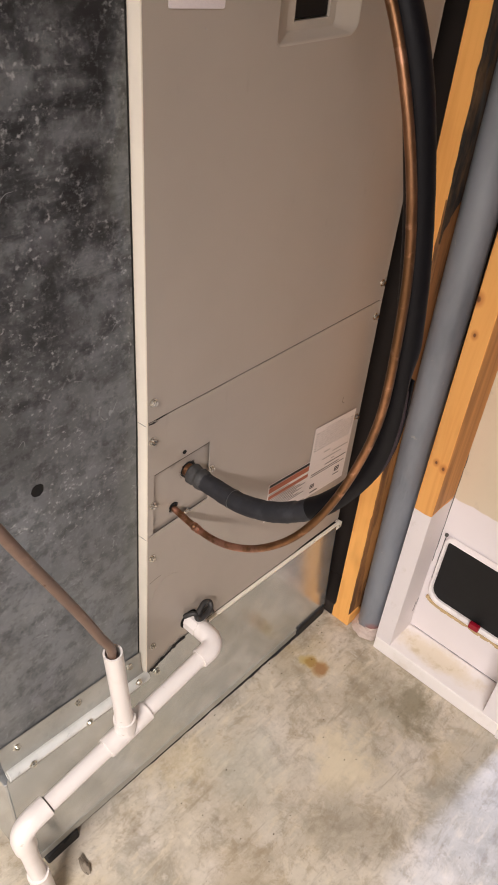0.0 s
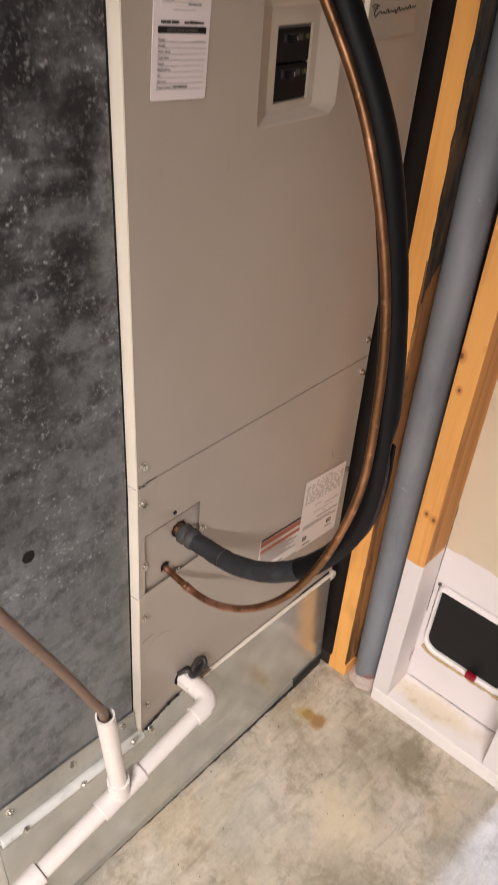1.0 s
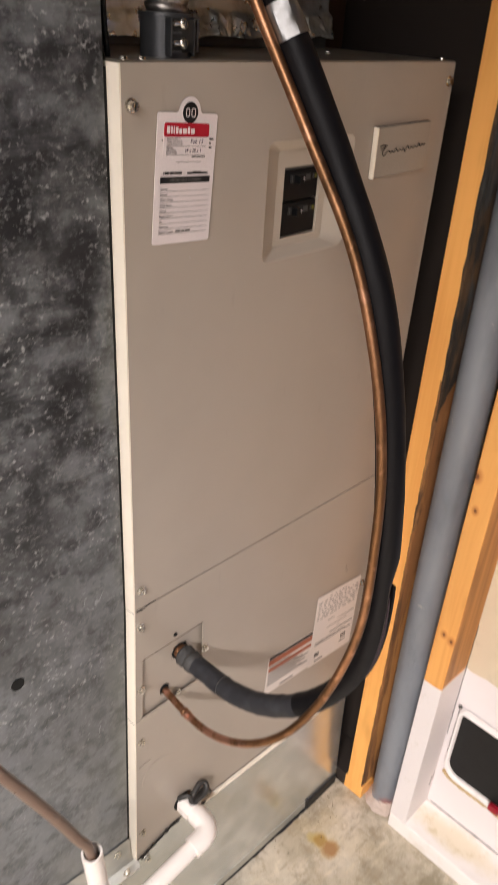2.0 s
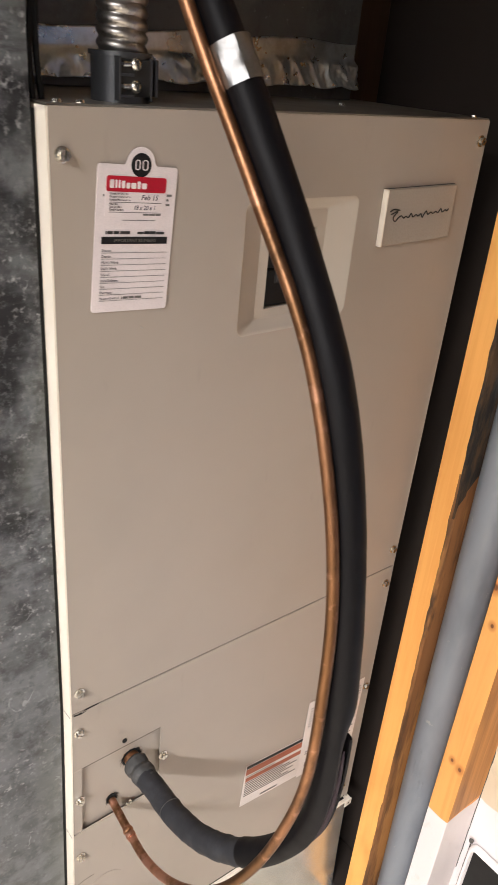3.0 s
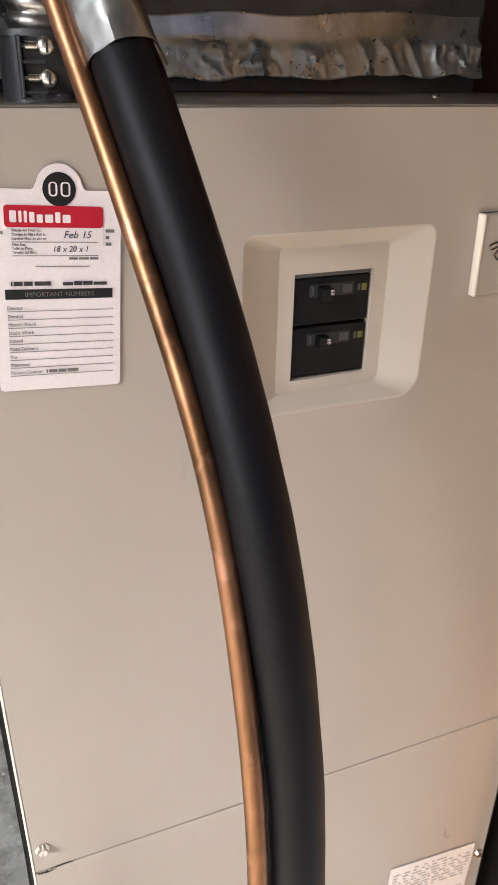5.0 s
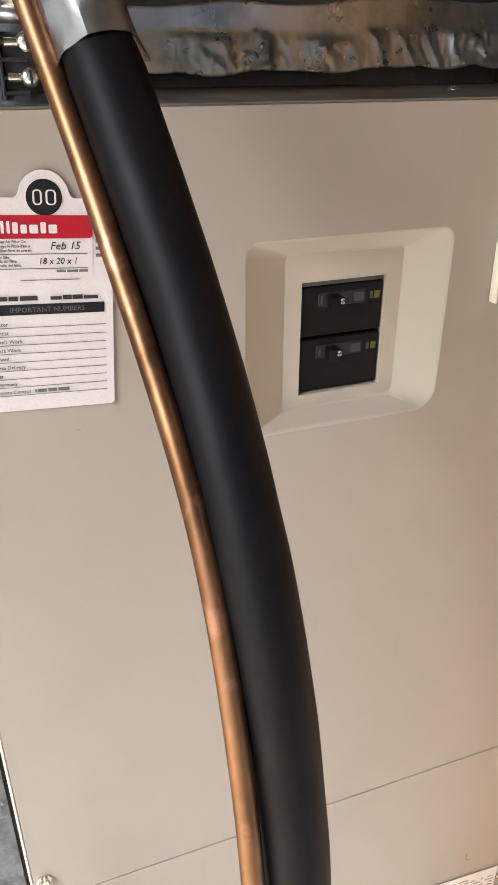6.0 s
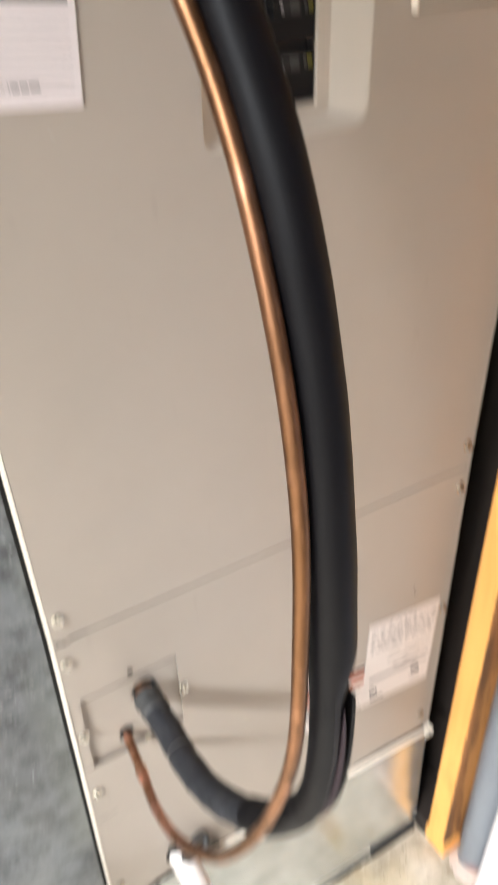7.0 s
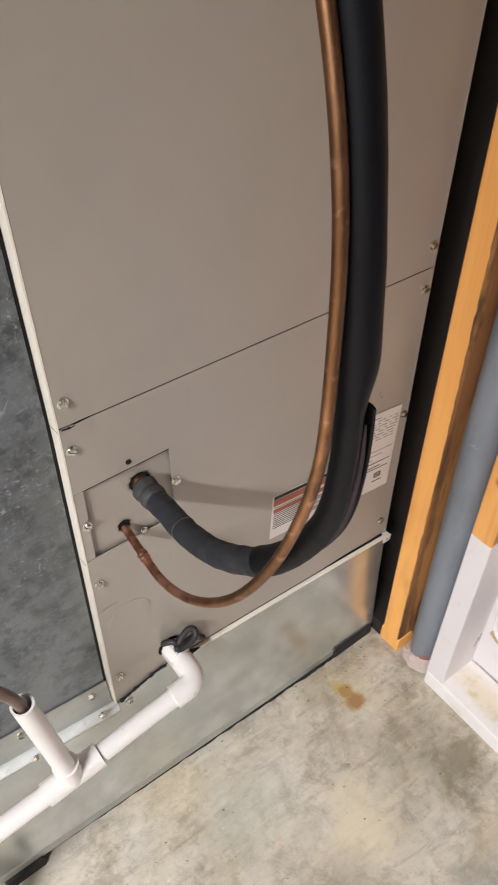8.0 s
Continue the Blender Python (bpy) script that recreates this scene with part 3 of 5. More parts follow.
def screw_mesh(r, h):
    """Hex washer head with a driver slot, axis along -y, seat at y = 0."""
    bm = bmesh.new()
    prof = [(r * 1.25, 0.0), (r * 1.25, h * 0.25), (r * 0.98, h * 0.30)]
    ring = None
    for k, (rr, d) in enumerate(prof):
        nv = [bm.verts.new((rr * math.cos(a), -d, rr * math.sin(a))) for a in [2 * math.pi * i / 12 for i in range(12)]]
        if ring:
            for i in range(12):
                bm.faces.new([ring[i], ring[(i + 1) % 12], nv[(i + 1) % 12], nv[i]])
        ring = nv
    bm.faces.new(ring)
    for sx in (-1, 1):
        pts = [(sx * r * 0.16, -r * 0.82), (sx * r * 0.55, -r * 0.72), (sx * r * 0.9, 0), (sx * r * 0.55, r * 0.72), (sx * r * 0.16, r * 0.82)]
        a = [bm.verts.new((x, -h * 0.28, z)) for x, z in pts]
        b = [bm.verts.new((x * 0.93, -h, z * 0.93)) for x, z in pts]
        bm.faces.new(b)
        for i in range(5):
            bm.faces.new([a[i], a[(i + 1) % 5], b[(i + 1) % 5], b[i]])
    return finish("screw", bm, M_SCREW)


SCREW = screw_mesh(0.0050, 0.0056)
BIG_SCREW = screw_mesh(0.0050, 0.0075)
FLAT_SCREW = screw_mesh(0.0036, 0.0022)


def screw(parent, x, y, z, turn=0.0, mesh=None, m=None):
    ob = new("screw", mesh or SCREW)
    ob.parent = parent
    ob.matrix_parent_inverse = parent.matrix_world.inverted()
    ob.matrix_basis = (m or Matrix.Translation((x, y, z))) @ Matrix.Rotation(radians(turn), 4, "Y")
    return ob


# ---------------------------------------------------------------- the room
WX = 0.532   # open face of the stud wall
BX = 0.620   # back board of the stud wall

whole("floor", sheet([-2.9, 3.6], [-3.1, 0.9], [], -0.12, 0.0, "z"), M_CONCRETE, "stained grey-brown concrete slab floor with a rust spot", "floor", "structure")
whole("ceiling", sheet([-2.9, 3.6], [-3.1, 0.9], [], 2.85, 2.97, "z"), M_WALL, "plain painted ceiling", "ceiling", "structure")
whole("wall_north", box(-2.9, 3.6, 0.78, 0.90, 0, 2.85), M_WALL, "plain painted wall behind the ducts", "wall", "structure")
whole("wall_south", box(-2.9, 3.6, -3.1, -2.98, 0, 2.85), M_WALL, "plain painted wall", "wall", "structure")
whole("wall_west", box(-2.9, -2.78, -2.98, 0.78, 0, 2.85), M_WALL, "plain painted wall", "wall", "structure")
# far wall of the next room with its narrow window
whole("wall_east_far", sheet([-2.98, -0.85, -0.47, 0.78], [0, 0.6, 2.1, 2.85], [(1, 1)], 3.08, 3.20, "x"), M_WALL, "plain painted wall with a narrow window opening", "wall", "structure")

window_1 = thing("window_1", "narrow white framed daylight window", "window", (3.14, -0.66, 0.6), kind="structure")
part("window_frame", sheet([-0.85, -0.82, -0.50, -0.47], [0.6, 0.63, 1.34, 1.37, 2.07, 2.1], [(1, 1), (1, 3)], 3.12, 3.17, "x"), M_WHITE, window_1)
for z0, z1 in ((0.63, 1.34), (1.37, 2.07)):
    pane = part("pane", box(3.142, 3.147, -0.82, -0.50, z0, z1), glass, window_1)
    pane.visible_shadow = False

# stud wall beside the unit, boarded on its far side only, with a doorway past its end
wall_east = whole(
    "wall_east",
    sheet([-2.98, -1.36, -0.50, -0.41, -0.225, -0.17], [0, 0.182, 0.333, 2.06, 2.85], [(1, 0), (1, 1), (1, 2), (3, 1)], BX, BX + 0.013, "x"),
    M_DRYWALL, "bare tan drywall seen between open studs, white below", "wall", "structure")
part("fibreboard", box(BX, BX + 0.013, -0.1698, 0.78, 0.0, 2.85), M_FIBRE, wall_east, "dark brown fibreboard behind the studs, gap shade in its colour")
STUD = finish("stud", box(WX, BX - 0.001, -0.0195, 0.0195, 0.040, 2.84, 0.002), M_WOOD)
STUD_DARK = finish("stud", box(WX, BX - 0.001, -0.0195, 0.0195, 0.040, 2.84, 0.002), M_WOOD_DARK)
STUD_PAINTED = finish("stud", box(WX, BX - 0.001, -0.0195, 0.0195, 0.040, 2.84, 0.002), M_WOOD_PAINTED)
LEAN_STUD = 0.0085
# dark studs hold painted shade; unseen far ones are dark to limit reflections
for y, me in ((0.66, STUD_DARK), (0.285, STUD_DARK), (-0.0600, STUD), (-0.1765, STUD_PAINTED), (-0.4505, STUD_PAINTED), (-1.40, STUD_DARK), (-1.80, STUD_DARK), (-2.2, STUD_DARK), (-2.6, STUD_DARK)):
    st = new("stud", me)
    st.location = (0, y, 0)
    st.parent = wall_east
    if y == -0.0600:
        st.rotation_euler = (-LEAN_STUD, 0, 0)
# darker pine slab: shade on the stud's side, put into the colour
side_shade = Mat("shaded_side_pine", lin(198, 138, 74), 0.6)
side_shade.over(lin(160, 106, 52), side_shade.ramp(side_shade.noise(34, 5, 0.6, stretch=(1, 1, 0.05), dist=0.6), 0.40, 0.66))
side_shade.over(lin(112, 70, 34), side_shade.math("MULTIPLY", side_shade.ramp(side_shade.noise(9, 4, 0.6, stretch=(1, 1, 0.35), shift=(2, 5, 1)), 0.58, 0.72), 0.7))
part("stud_side", box(WX + 0.0016, BX - 0.001, -0.1966, -0.1945, 0.457, 2.80, 0.0004), side_shade.m, wall_east, "stud side with its shade put into darker wood")
part("bottom_plate", box(WX + 0.003, BX - 0.001, -0.0815, -0.034, 0.001, 0.0395, 0.002), M_WOOD, wall_east, "raw pine plate end")
# plate coloured near black for the shade between base and stud
part("bottom_plate", box(WX + 0.003, BX - 0.001, -0.0335, 0.775, 0.001, 0.0395, 0.002), M_FIBRE, wall_east, "bottom plate with the gap's shade in its dark colour")
part("bottom_plate", box(WX - 0.001, BX - 0.001, -0.474, -0.158, 0.001, 0.042, 0.003), M_SILL, wall_east, "bottom plate in worn stained white paint")
part("bottom_plate", box(WX + 0.003, BX - 0.001, -2.98, -1.38, 0.001, 0.040, 0.002), M_WOOD_DARK, wall_east, "raw pine bottom plate")
part("top_plate", box(WX, BX - 0.001, -2.97, 0.775, 2.81, 2.849, 0.002), M_WOOD_DARK, wall_east)
part("header", box(WX, BX - 0.001, -1.38, -0.472, 2.06, 2.20, 0.002), M_WOOD_DARK, wall_east)
part("door_jamb", box(WX - 0.004, BX + 0.016, -0.492, -0.4735, 0.001, 2.06, 0.002), M_WHITE, wall_east, "white painted door jamb")

# pet door set in the board
pet_door = thing("pet_door", "white plastic pet door with dark closed flap", "pet door", (BX - 0.006, -0.318, 0.16))


def pet_frame():
    bm = bmesh.new()
    rings = []
    for w, d in ((0.0, 0.0), (0.0, 0.009), (0.002, 0.012), (0.0055, 0.012), (0.0075, 0.009), (0.0075, -0.004)):
        pts = soft_rect(-0.416 + w, -0.2115 - w, 0.1600 + w * 1.9, 0.353 - w, (0.014 - w * 0.6, 0.014 - w * 0.6, 0.034 - w * 0.6, 0.034 - w * 0.6))
        rings.append([bm.verts.new((BX - 0.002 - d, y, z)) for y, z in pts])
    for a, b in zip(rings, rings[1:]):
        for i in range(len(a)):
            j = (i + 1) % len(a)
            bm.faces.new([a[i], a[j], b[j], b[i]])
    return bm


part("frame", pet_frame(), M_WHITE, pet_door, "yellowed white plastic frame", True)
fl = flat(soft_rect(-0.4095, -0.218, 0.1745, 0.3465, (0.006, 0.006, 0.026, 0.026)), 0, thick=0.004)
for v in fl.verts:
    v.co = Vector((BX - 0.006 + v.co.y, v.co.x, v.co.z))
part("flap", fl, M_FLAP, pet_door, "dark tinted flap")
part("latch", box(BX - 0.026, BX - 0.015, -0.345, -0.322, 0.172, 0.187, 0.002), M_REDTAB, pet_door, "small red latch tab")
cb = bmesh.new()
rng = random.Random(4)
for k in range(34):
    y = -0.214 - k * 0.0058
    low = 0.1450 + 0.004 * noise.noise((y * 55, 0, 3)) + 0.02 * max(0, (y + 0.235) / 0.03) ** 2 + rng.uniform(-0.001, 0.001)
    box(BX - 0.006 - rng.uniform(0, 0.002), BX + 0.001, y - 0.0045, y + 0.004, low, low + 0.0075, 0.0012, cb, 1)
part("caulk", cb, M_CAULK, pet_door, "ragged yellowed caulk bead")

def crack(a, b, r, seed, material):
    pts = [Vector(a).lerp(Vector(b), k / 24) + Vector((0, 0.0008 * noise.noise((k * 0.6, seed, 0)), 0.0008 * noise.noise((k * 0.6, seed, 5)))) for k in range(25)]
    part("crack", tube(pts, lambda q, t: r * (0.45 + 0.9 * abs(noise.noise((q * 7, seed, 2)))), 6, up=(0.3, 0.5, 0.8)), material, wall_east)


crack((BX - 0.0004, -0.2035, 0.0425), (BX - 0.0004, -0.425, 0.0425), 0.0009, 1, M_GREYINK)
crack((BX - 0.0008, -0.1968, 0.26), (BX - 0.0008, -0.1968, 0.56), 0.0014, 2, M_RAIL)
crack((BX - 0.0025, -0.2085, 0.215), (BX - 0.0025, -0.2085, 0.345), 0.0014, 3, M_RAIL)
for x, z, h in ((0.6045, 0.118, 0.032), (0.6125, 0.128, 0.024)):
    part("scratch", tube([(x, -0.1962, z - h / 2), (x + 0.0008, -0.1964, z), (x + 0.002, -0.1962, z + h / 2)], 0.0005, 6, up=(0, 1, 0)), M_INK, wall_east, "dark scratch in the paint")
kb = bmesh.new()
bmesh.ops.create_icosphere(kb, subdivisions=2, radius=0.0042, matrix=Matrix.Translation((BX - 0.008, -0.2100, 0.3560)) @ Matrix.Diagonal((0.8, 1.0, 1.2, 1)))
for v in kb.verts:
    v.co += Vector((noise.noise(v.co * 300), noise.noise(v.co * 310), noise.noise(v.co * 290))) * 0.0012
part("dark_knob", kb, M_RAIL, pet_door, "small dark knob at the frame's corner", True)

# bark left on the corner of the near stud
wb = bmesh.new()
rows = []
for k in range(100):
    z = 0.965 + 0.0188 * k
    grow = min(1.0, max(0.0, (z - 0.955) / 0.15))
    corner = -0.0800 + LEAN_STUD * z
    yb = corner + 0.0045 * grow + 0.003 * noise.noise((z * 22, 3, 0)) * grow + 0.003 * noise.noise((z * 60, 1, 0)) * grow
    xs = 0.003 + 0.006 * grow + 0.070 * min(1.0, max(0.0, (z - 0.992 + 0.012 * noise.noise((k * 0.9, 2, 0))) / 0.05)) + 0.008 * noise.noise((z * 18, 9, 0)) * grow
    row = []
    for u in range(7):
        v = u / 6
        lift = 0.0010 + 0.0022 * math.sin(math.pi * v) * (0.6 + 0.8 * noise.noise((z * 40, v * 4, 0)))
        if v < 0.5:
            row.append(wb.verts.new((WX - lift, yb + (corner - 0.001 - yb) * v * 2, z)))
        else:
            row.append(wb.verts.new((WX - lift * (1 - v) * 2 + xs * (v - 0.5) * 2, corner - lift, z)))
    rows.append(row)
for a, b in zip(rows, rows[1:]):
    for u in range(6):
        wb.faces.new([a[u], a[u + 1], b[u + 1], b[u]])
# weathered brown side wood, darkened further to hold that face's shade
worn_shade = Mat("weathered_shaded_pine", lin(150, 100, 56), 0.75)
worn_shade.over(lin(98, 66, 40), worn_shade.ramp(worn_shade.noise(30, 6, 0.65, stretch=(1, 1, 0.10)), 0.42, 0.62))
worn_shade.over(lin(206, 146, 82), worn_shade.math("MULTIPLY", worn_shade.ramp(worn_shade.noise(22, 5, 0.6, stretch=(1, 1, 0.16), shift=(3, 1, 1)), 0.54, 0.68), 0.7))
worn_shade.over(lin(52, 40, 32), worn_shade.math("MULTIPLY", worn_shade.ramp(worn_shade.noise(12, 5, 0.65, stretch=(1, 1, 0.3), shift=(1, 8, 2)), 0.58, 0.68), 0.8))
worn_shade.bump(worn_shade.noise(70, 5, stretch=(1, 1, 0.08)), 0.5, 0.0015)
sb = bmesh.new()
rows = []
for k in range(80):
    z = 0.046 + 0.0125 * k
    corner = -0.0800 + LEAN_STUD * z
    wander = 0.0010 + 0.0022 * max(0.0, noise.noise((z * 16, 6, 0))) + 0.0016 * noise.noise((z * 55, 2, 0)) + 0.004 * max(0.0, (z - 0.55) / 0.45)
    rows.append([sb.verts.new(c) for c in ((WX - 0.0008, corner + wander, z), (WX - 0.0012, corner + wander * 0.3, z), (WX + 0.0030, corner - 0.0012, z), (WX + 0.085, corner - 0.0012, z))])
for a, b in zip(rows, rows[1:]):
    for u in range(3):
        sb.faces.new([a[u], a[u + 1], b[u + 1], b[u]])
side_ob = part("wane_edge", sb, worn_shade.m, wall_east, "brown weathered side of the stud, shade in its colour")
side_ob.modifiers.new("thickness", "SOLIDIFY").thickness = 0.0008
bark_ob = part("bark_edge", wb, M_BARK, wall_east, "dark bark left on a stud edge", True)
bark_ob.modifiers.new("thickness", "SOLIDIFY").thickness = 0.0016
part("bark_edge", tube([(WX + 0.020 + 0.004 * noise.noise((k * 0.5, 0, 0)), -0.0710 - 0.00012 * k, 1.01 - 0.014 * k) for k in range(8)], lambda q, a: 0.0013 * (1 - q) + 0.0004, 8), M_WOOD_DARK, wall_east, smooth=True)

# grey pipe in the stud bay
vent_pipe = thing("drain_stack", "grey painted plastic pipe rising from the slab", "pipe", (0.576, -0.119, 0))
wob = random.Random(2)
part("pipe", tube([(0.576, -0.118, 0.001), (0.576, -0.108, 0.6), (0.576, -0.102, 1.2), (0.576, -0.097, 1.8), (0.576, -0.088, 2.849)], 0.0302, 32), M_GREYPIPE, vent_pipe, smooth=True)
def rubble(s, a):
    """Crumbling collar, higher and thicker on its room side."""
    n = noise.noise((math.cos(a) * 2.2, math.sin(a) * 2.2, s * 3))
    return 0.0335 + 0.0095 * (1 - s) ** 1.6 + 0.0045 * n + 0.0025 * noise.noise((math.cos(a) * 6, math.sin(a) * 6, s * 9)) - 0.004 * s


part("hub", tube([(0.576, -0.1188, 0.0005 + 0.0019 * k) for k in range(15)], rubble, 56), M_PATCH, vent_pipe, "crumbling patch round the foot")
drip = bmesh.new()
for turn, z0, z1, r in ((176, 0.462, 0.530, 0.0030), (188, 0.500, 0.535, 0.0024), (203, 0.425, 0.478, 0.0034), (214, 0.440, 0.470, 0.0026), (196, 0.455, 0.490, 0.0022)):
    pts = []
    for k in range(15):
        a = radians(turn + 7 * noise.noise((k * 0.3, turn, 0)))
        pts.append((0.576 + math.cos(a) * 0.0282, -0.1103 + math.sin(a) * 0.0282, z1 + (z0 - z1) * k / 14))
    tube(pts, lambda q, a, r=r: 0.0012 + r * (0.5 * math.sin(math.pi * q) * (0.6 + abs(noise.noise((q * 4, r * 900, 0)))) + 0.35 * q**4), 10, drip)
part("paint_drip", drip, M_GREYPIPE, vent_pipe, "runs of thick grey paint", smooth=True)

# strip light on the ceiling
strip = thing("strip_light_fixture", "white ceiling strip light with a lit diffuser", "ceiling light", (LAMP.x, LAMP.y, 2.85))
part("housing", box(LAMP.x - 0.07, LAMP.x + 0.07, LAMP.y - 0.62, LAMP.y + 0.62, 2.80, 2.849, 0.004), M_WHITE, strip)
part("diffuser", box(LAMP.x - 0.055, LAMP.x + 0.055, LAMP.y - 0.60, LAMP.y + 0.60, 2.770, 2.7995, 0.006), glow, strip, "lit white diffuser")

# ---------------------------------------------------------------- base plenum under unit and duct
BL, BR = -0.294, 0.533
base = thing("base_plenum", "shiny galvanised sheet metal base plenum on rubber pads", "duct", (0.1, 0.25, 0.03))
part("body", box(BL, BR - 0.004, 0.006, 0.60, 0.034, 0.300, 0.002), M_GALV, base)


def dip(x):
    """Slope of the folded joint under the duct."""
    return 0.0100 - 0.115 * (x + 0.29)


def lip_height(x):
    """Top of the slack front sheet: highest under the drain, sagging towards the wall."""
    if x < 0.05:
        return max(0.326 + dip(x), 0.302 + 0.036 * max(0.0, (x + 0.05) / 0.10) ** 0.8) if x < -0.02 else 0.302 + 0.036 * max(0.0, (x + 0.05) / 0.10) ** 0.8
    return 0.338 - 0.0395 * ((x - 0.05) / 0.483) ** 1.15


def foot_height(x):
    return 0.0290 - 0.0215 * (x - BL) / (0.424 - BL)


def foot_out(x):
    return -0.0045 - 0.0085 * (x - BL) / (BR - BL)


def front_sheet():
    """The slack front sheet of the base, bowed out towards its foot."""
    bm = bmesh.new()
    cols = []
    for k in range(61):
        x = BL + (BR - 0.004 - BL) * k / 60
        top, foot = lip_height(x), foot_height(min(x, 0.424)) + 0.020
        cols.append([bm.verts.new((x, -0.0022 + (foot_out(x) + 0.0022) * (1 - r / 8) ** 1.5 + 0.0006 * noise.noise((x * 7, r * 0.6, 0)), foot + (top - foot) * r / 8)) for r in range(9)])
    for a, b in zip(cols, cols[1:]):
        for r in range(8):
            bm.faces.new([a[r], b[r], b[r + 1], a[r + 1]])
    return bm


face = part("front_sheet", front_sheet(), M_GALV, base, "shiny slack sheet metal front", True)
fold = face.modifiers.new("thickness", "SOLIDIFY")
fold.thickness, fold.use_rim = 0.0009, False
screw(base, 0.000, -0.0035, 0.3045, 40)
hb = bmesh.new()
hem = [(0.0004, 0.0205), (-0.0005, 0.0200), (-0.0009, 0.005), (-0.0010, 0.0), (0.004, 0.0)]
cols = []
for k in range(41):
    x = BL + (0.424 - BL) * k / 40
    cols.append([hb.verts.new((x, foot_out(x) + y, foot_height(x) + z)) for y, z in hem])
for a, b in zip(cols, cols[1:]):
    for r in range(len(hem) - 1):
        hb.faces.new([a[r], a[r + 1], b[r + 1], b[r]])
hem_ob = part("bottom_hem", hb, M_HEM, base, "turned out bottom hem")
hem_ob.modifiers.new("thickness", "SOLIDIFY").thickness = 0.001


def along_lip(x0, x1, low, high, y0, y1):
    """A strip that follows the top of the front sheet."""
    bm = bmesh.new()
    rings = []
    for k in range(31):
        x = x0 + (x1 - x0) * k / 30
        z = lip_height(x)
        rings.append([bm.verts.new((x, y, z + h)) for y, h in ((y0, low), (y0, high - 0.0008), (y0 + 0.0012, high), (y1, high), (y1, low))])
    for a, b in zip(rings, rings[1:]):
        for r in range(5):
            bm.faces.new([a[r], b[r], b[(r + 1) % 5], a[(r + 1) % 5]])
    bm.faces.new(rings[0])
    bm.faces.new(rings[-1])
    return bm


part("top_lip", along_lip(0.112, BR + 0.004, -0.0050, 0.0, -0.0062, 0.004), M_CREAM, base, "folded cream edge strip")
part("lip_gap", along_lip(0.112, BR - 0.010, 0.0004, 0.0018, -0.0008, 0.003), M_SHADOWGAP, base, "dark gap above the edge strip")
part("lip_tab", box(BR - 0.012, BR + 0.005, -0.0076, -0.0055, 0.283, 0.2985, 0.0006), M_CREAM, base)
part("lip_hole", tube([(BR - 0.003, -0.0080, 0.2905), (BR - 0.003, -0.0074, 0.2905), (BR - 0.003, -0.0068, 0.2905)], 0.0019, 10), M_SHADOWGAP, base)
part("corner_strip", box(BL - 0.004, BL + 0.012, -0.001, 0.02, 0.05, 0.325, 0.002), M_GALV, base)
# ragged black strip added as the contact shade below the hem
sb = [Vector((BL + 0.012 + (0.436 - BL) * k / 90, 0.010 - 0.023 * (k / 90) ** 0.8 + (0.001 + 0.002 * k / 90) * noise.noise((k * 0.31, 0, 7)), 0.005)) for k in range(91)]
part("hem_shade", tube(sb, lambda q, a: 0.0040 + 0.0012 * max(0.0, q - 0.6) / 0.4 + (0.0006 + 0.0030 * q * q) * noise.noise((q * 44, math.cos(a), 1)), 8), M_RUBBER, base, "ragged black strip for the shade under the edge", True)
flap = bmesh.new()
bmesh.ops.create_cone(flap, segments=3, radius1=0.5, radius2=0.5, depth=1.0, cap_ends=True)
for v in flap.verts:
    v.co = Vector((0.372 + 0.062 * v.co.x, -0.0165 + 0.0012 * v.co.z, 0.010 + 0.014 * v.co.y + 0.05 * v.co.x * 0.1))
part("foam_scrap", flap, M_WRAP, base, "torn grey foam scrap beside the pad")
for x0, x1, y0, z1 in ((-0.264, -0.198, -0.0120, 0.0285), (0.426, 0.526, -0.0175, 0.030)):
    part("rubber_foot", box(x0, x1, y0, 0.06, 0.0, z1, 0.003), M_RUBBER, base, "black rubber pad")
for x0 in (-0.262, 0.428):
    part("rubber_foot", box(x0, x0 + 0.1, 0.5, 0.58, 0.0, 0.033, 0.004), M_RUBBER, base, "black rubber pad")

# ---------------------------------------------------------------- return duct beside the unit
duct = thing("return_duct", "dull mottled galvanised return air duct", "duct", (-0.15, 0.26, 0.3))
DF = 0.0155


def lean(bm):
    """The edge beside the unit runs out towards the foot."""
    for v in bm.verts:
        if v.co.x > -0.1:
            v.co.x += 0.0044 if v.co.z > 0.6 else -0.0055
    return bm


part("body", lean(sheet([-0.290, -0.0195], [0.34, 0.85, 2.849], [], DF, DF + 0.0012)), M_DUCT, duct)
rg = random.Random(17)
part("hole", flat([(-0.166 + rg.uniform(0.85, 1.1) * 0.0085 * math.cos(k * 0.4488), 0.8265 + rg.uniform(0.88, 1.08) * 0.0095 * math.sin(k * 0.4488)) for k in range(14)], DF - 0.0005), M_SHADOWGAP, duct, "ragged dark hole")
# solid black strip stands in for the shade inside the gap
part("gap_shade", box(-0.0250, -0.0112, DF + 0.0016, DF + 0.010, 0.33, 1.462), M_SHADOWGAP, duct, "black strip for the shade in the gap beside the cabinet")
part("side_panel", box(-0.290, -0.2888, DF + 0.0012, 0.60, 0.34, 2.849), M_DUCT, duct)
part("side_panel", lean(sheet([DF + 0.0012, 0.60], [0.34, 0.85, 2.849], [], -0.0207, -0.0195, "x")), M_DUCT, duct)
part("back_panel", box(-0.2888, -0.0260, 0.5988, 0.60, 0.34, 2.849), M_DUCT, duct)
fb = bmesh.new()
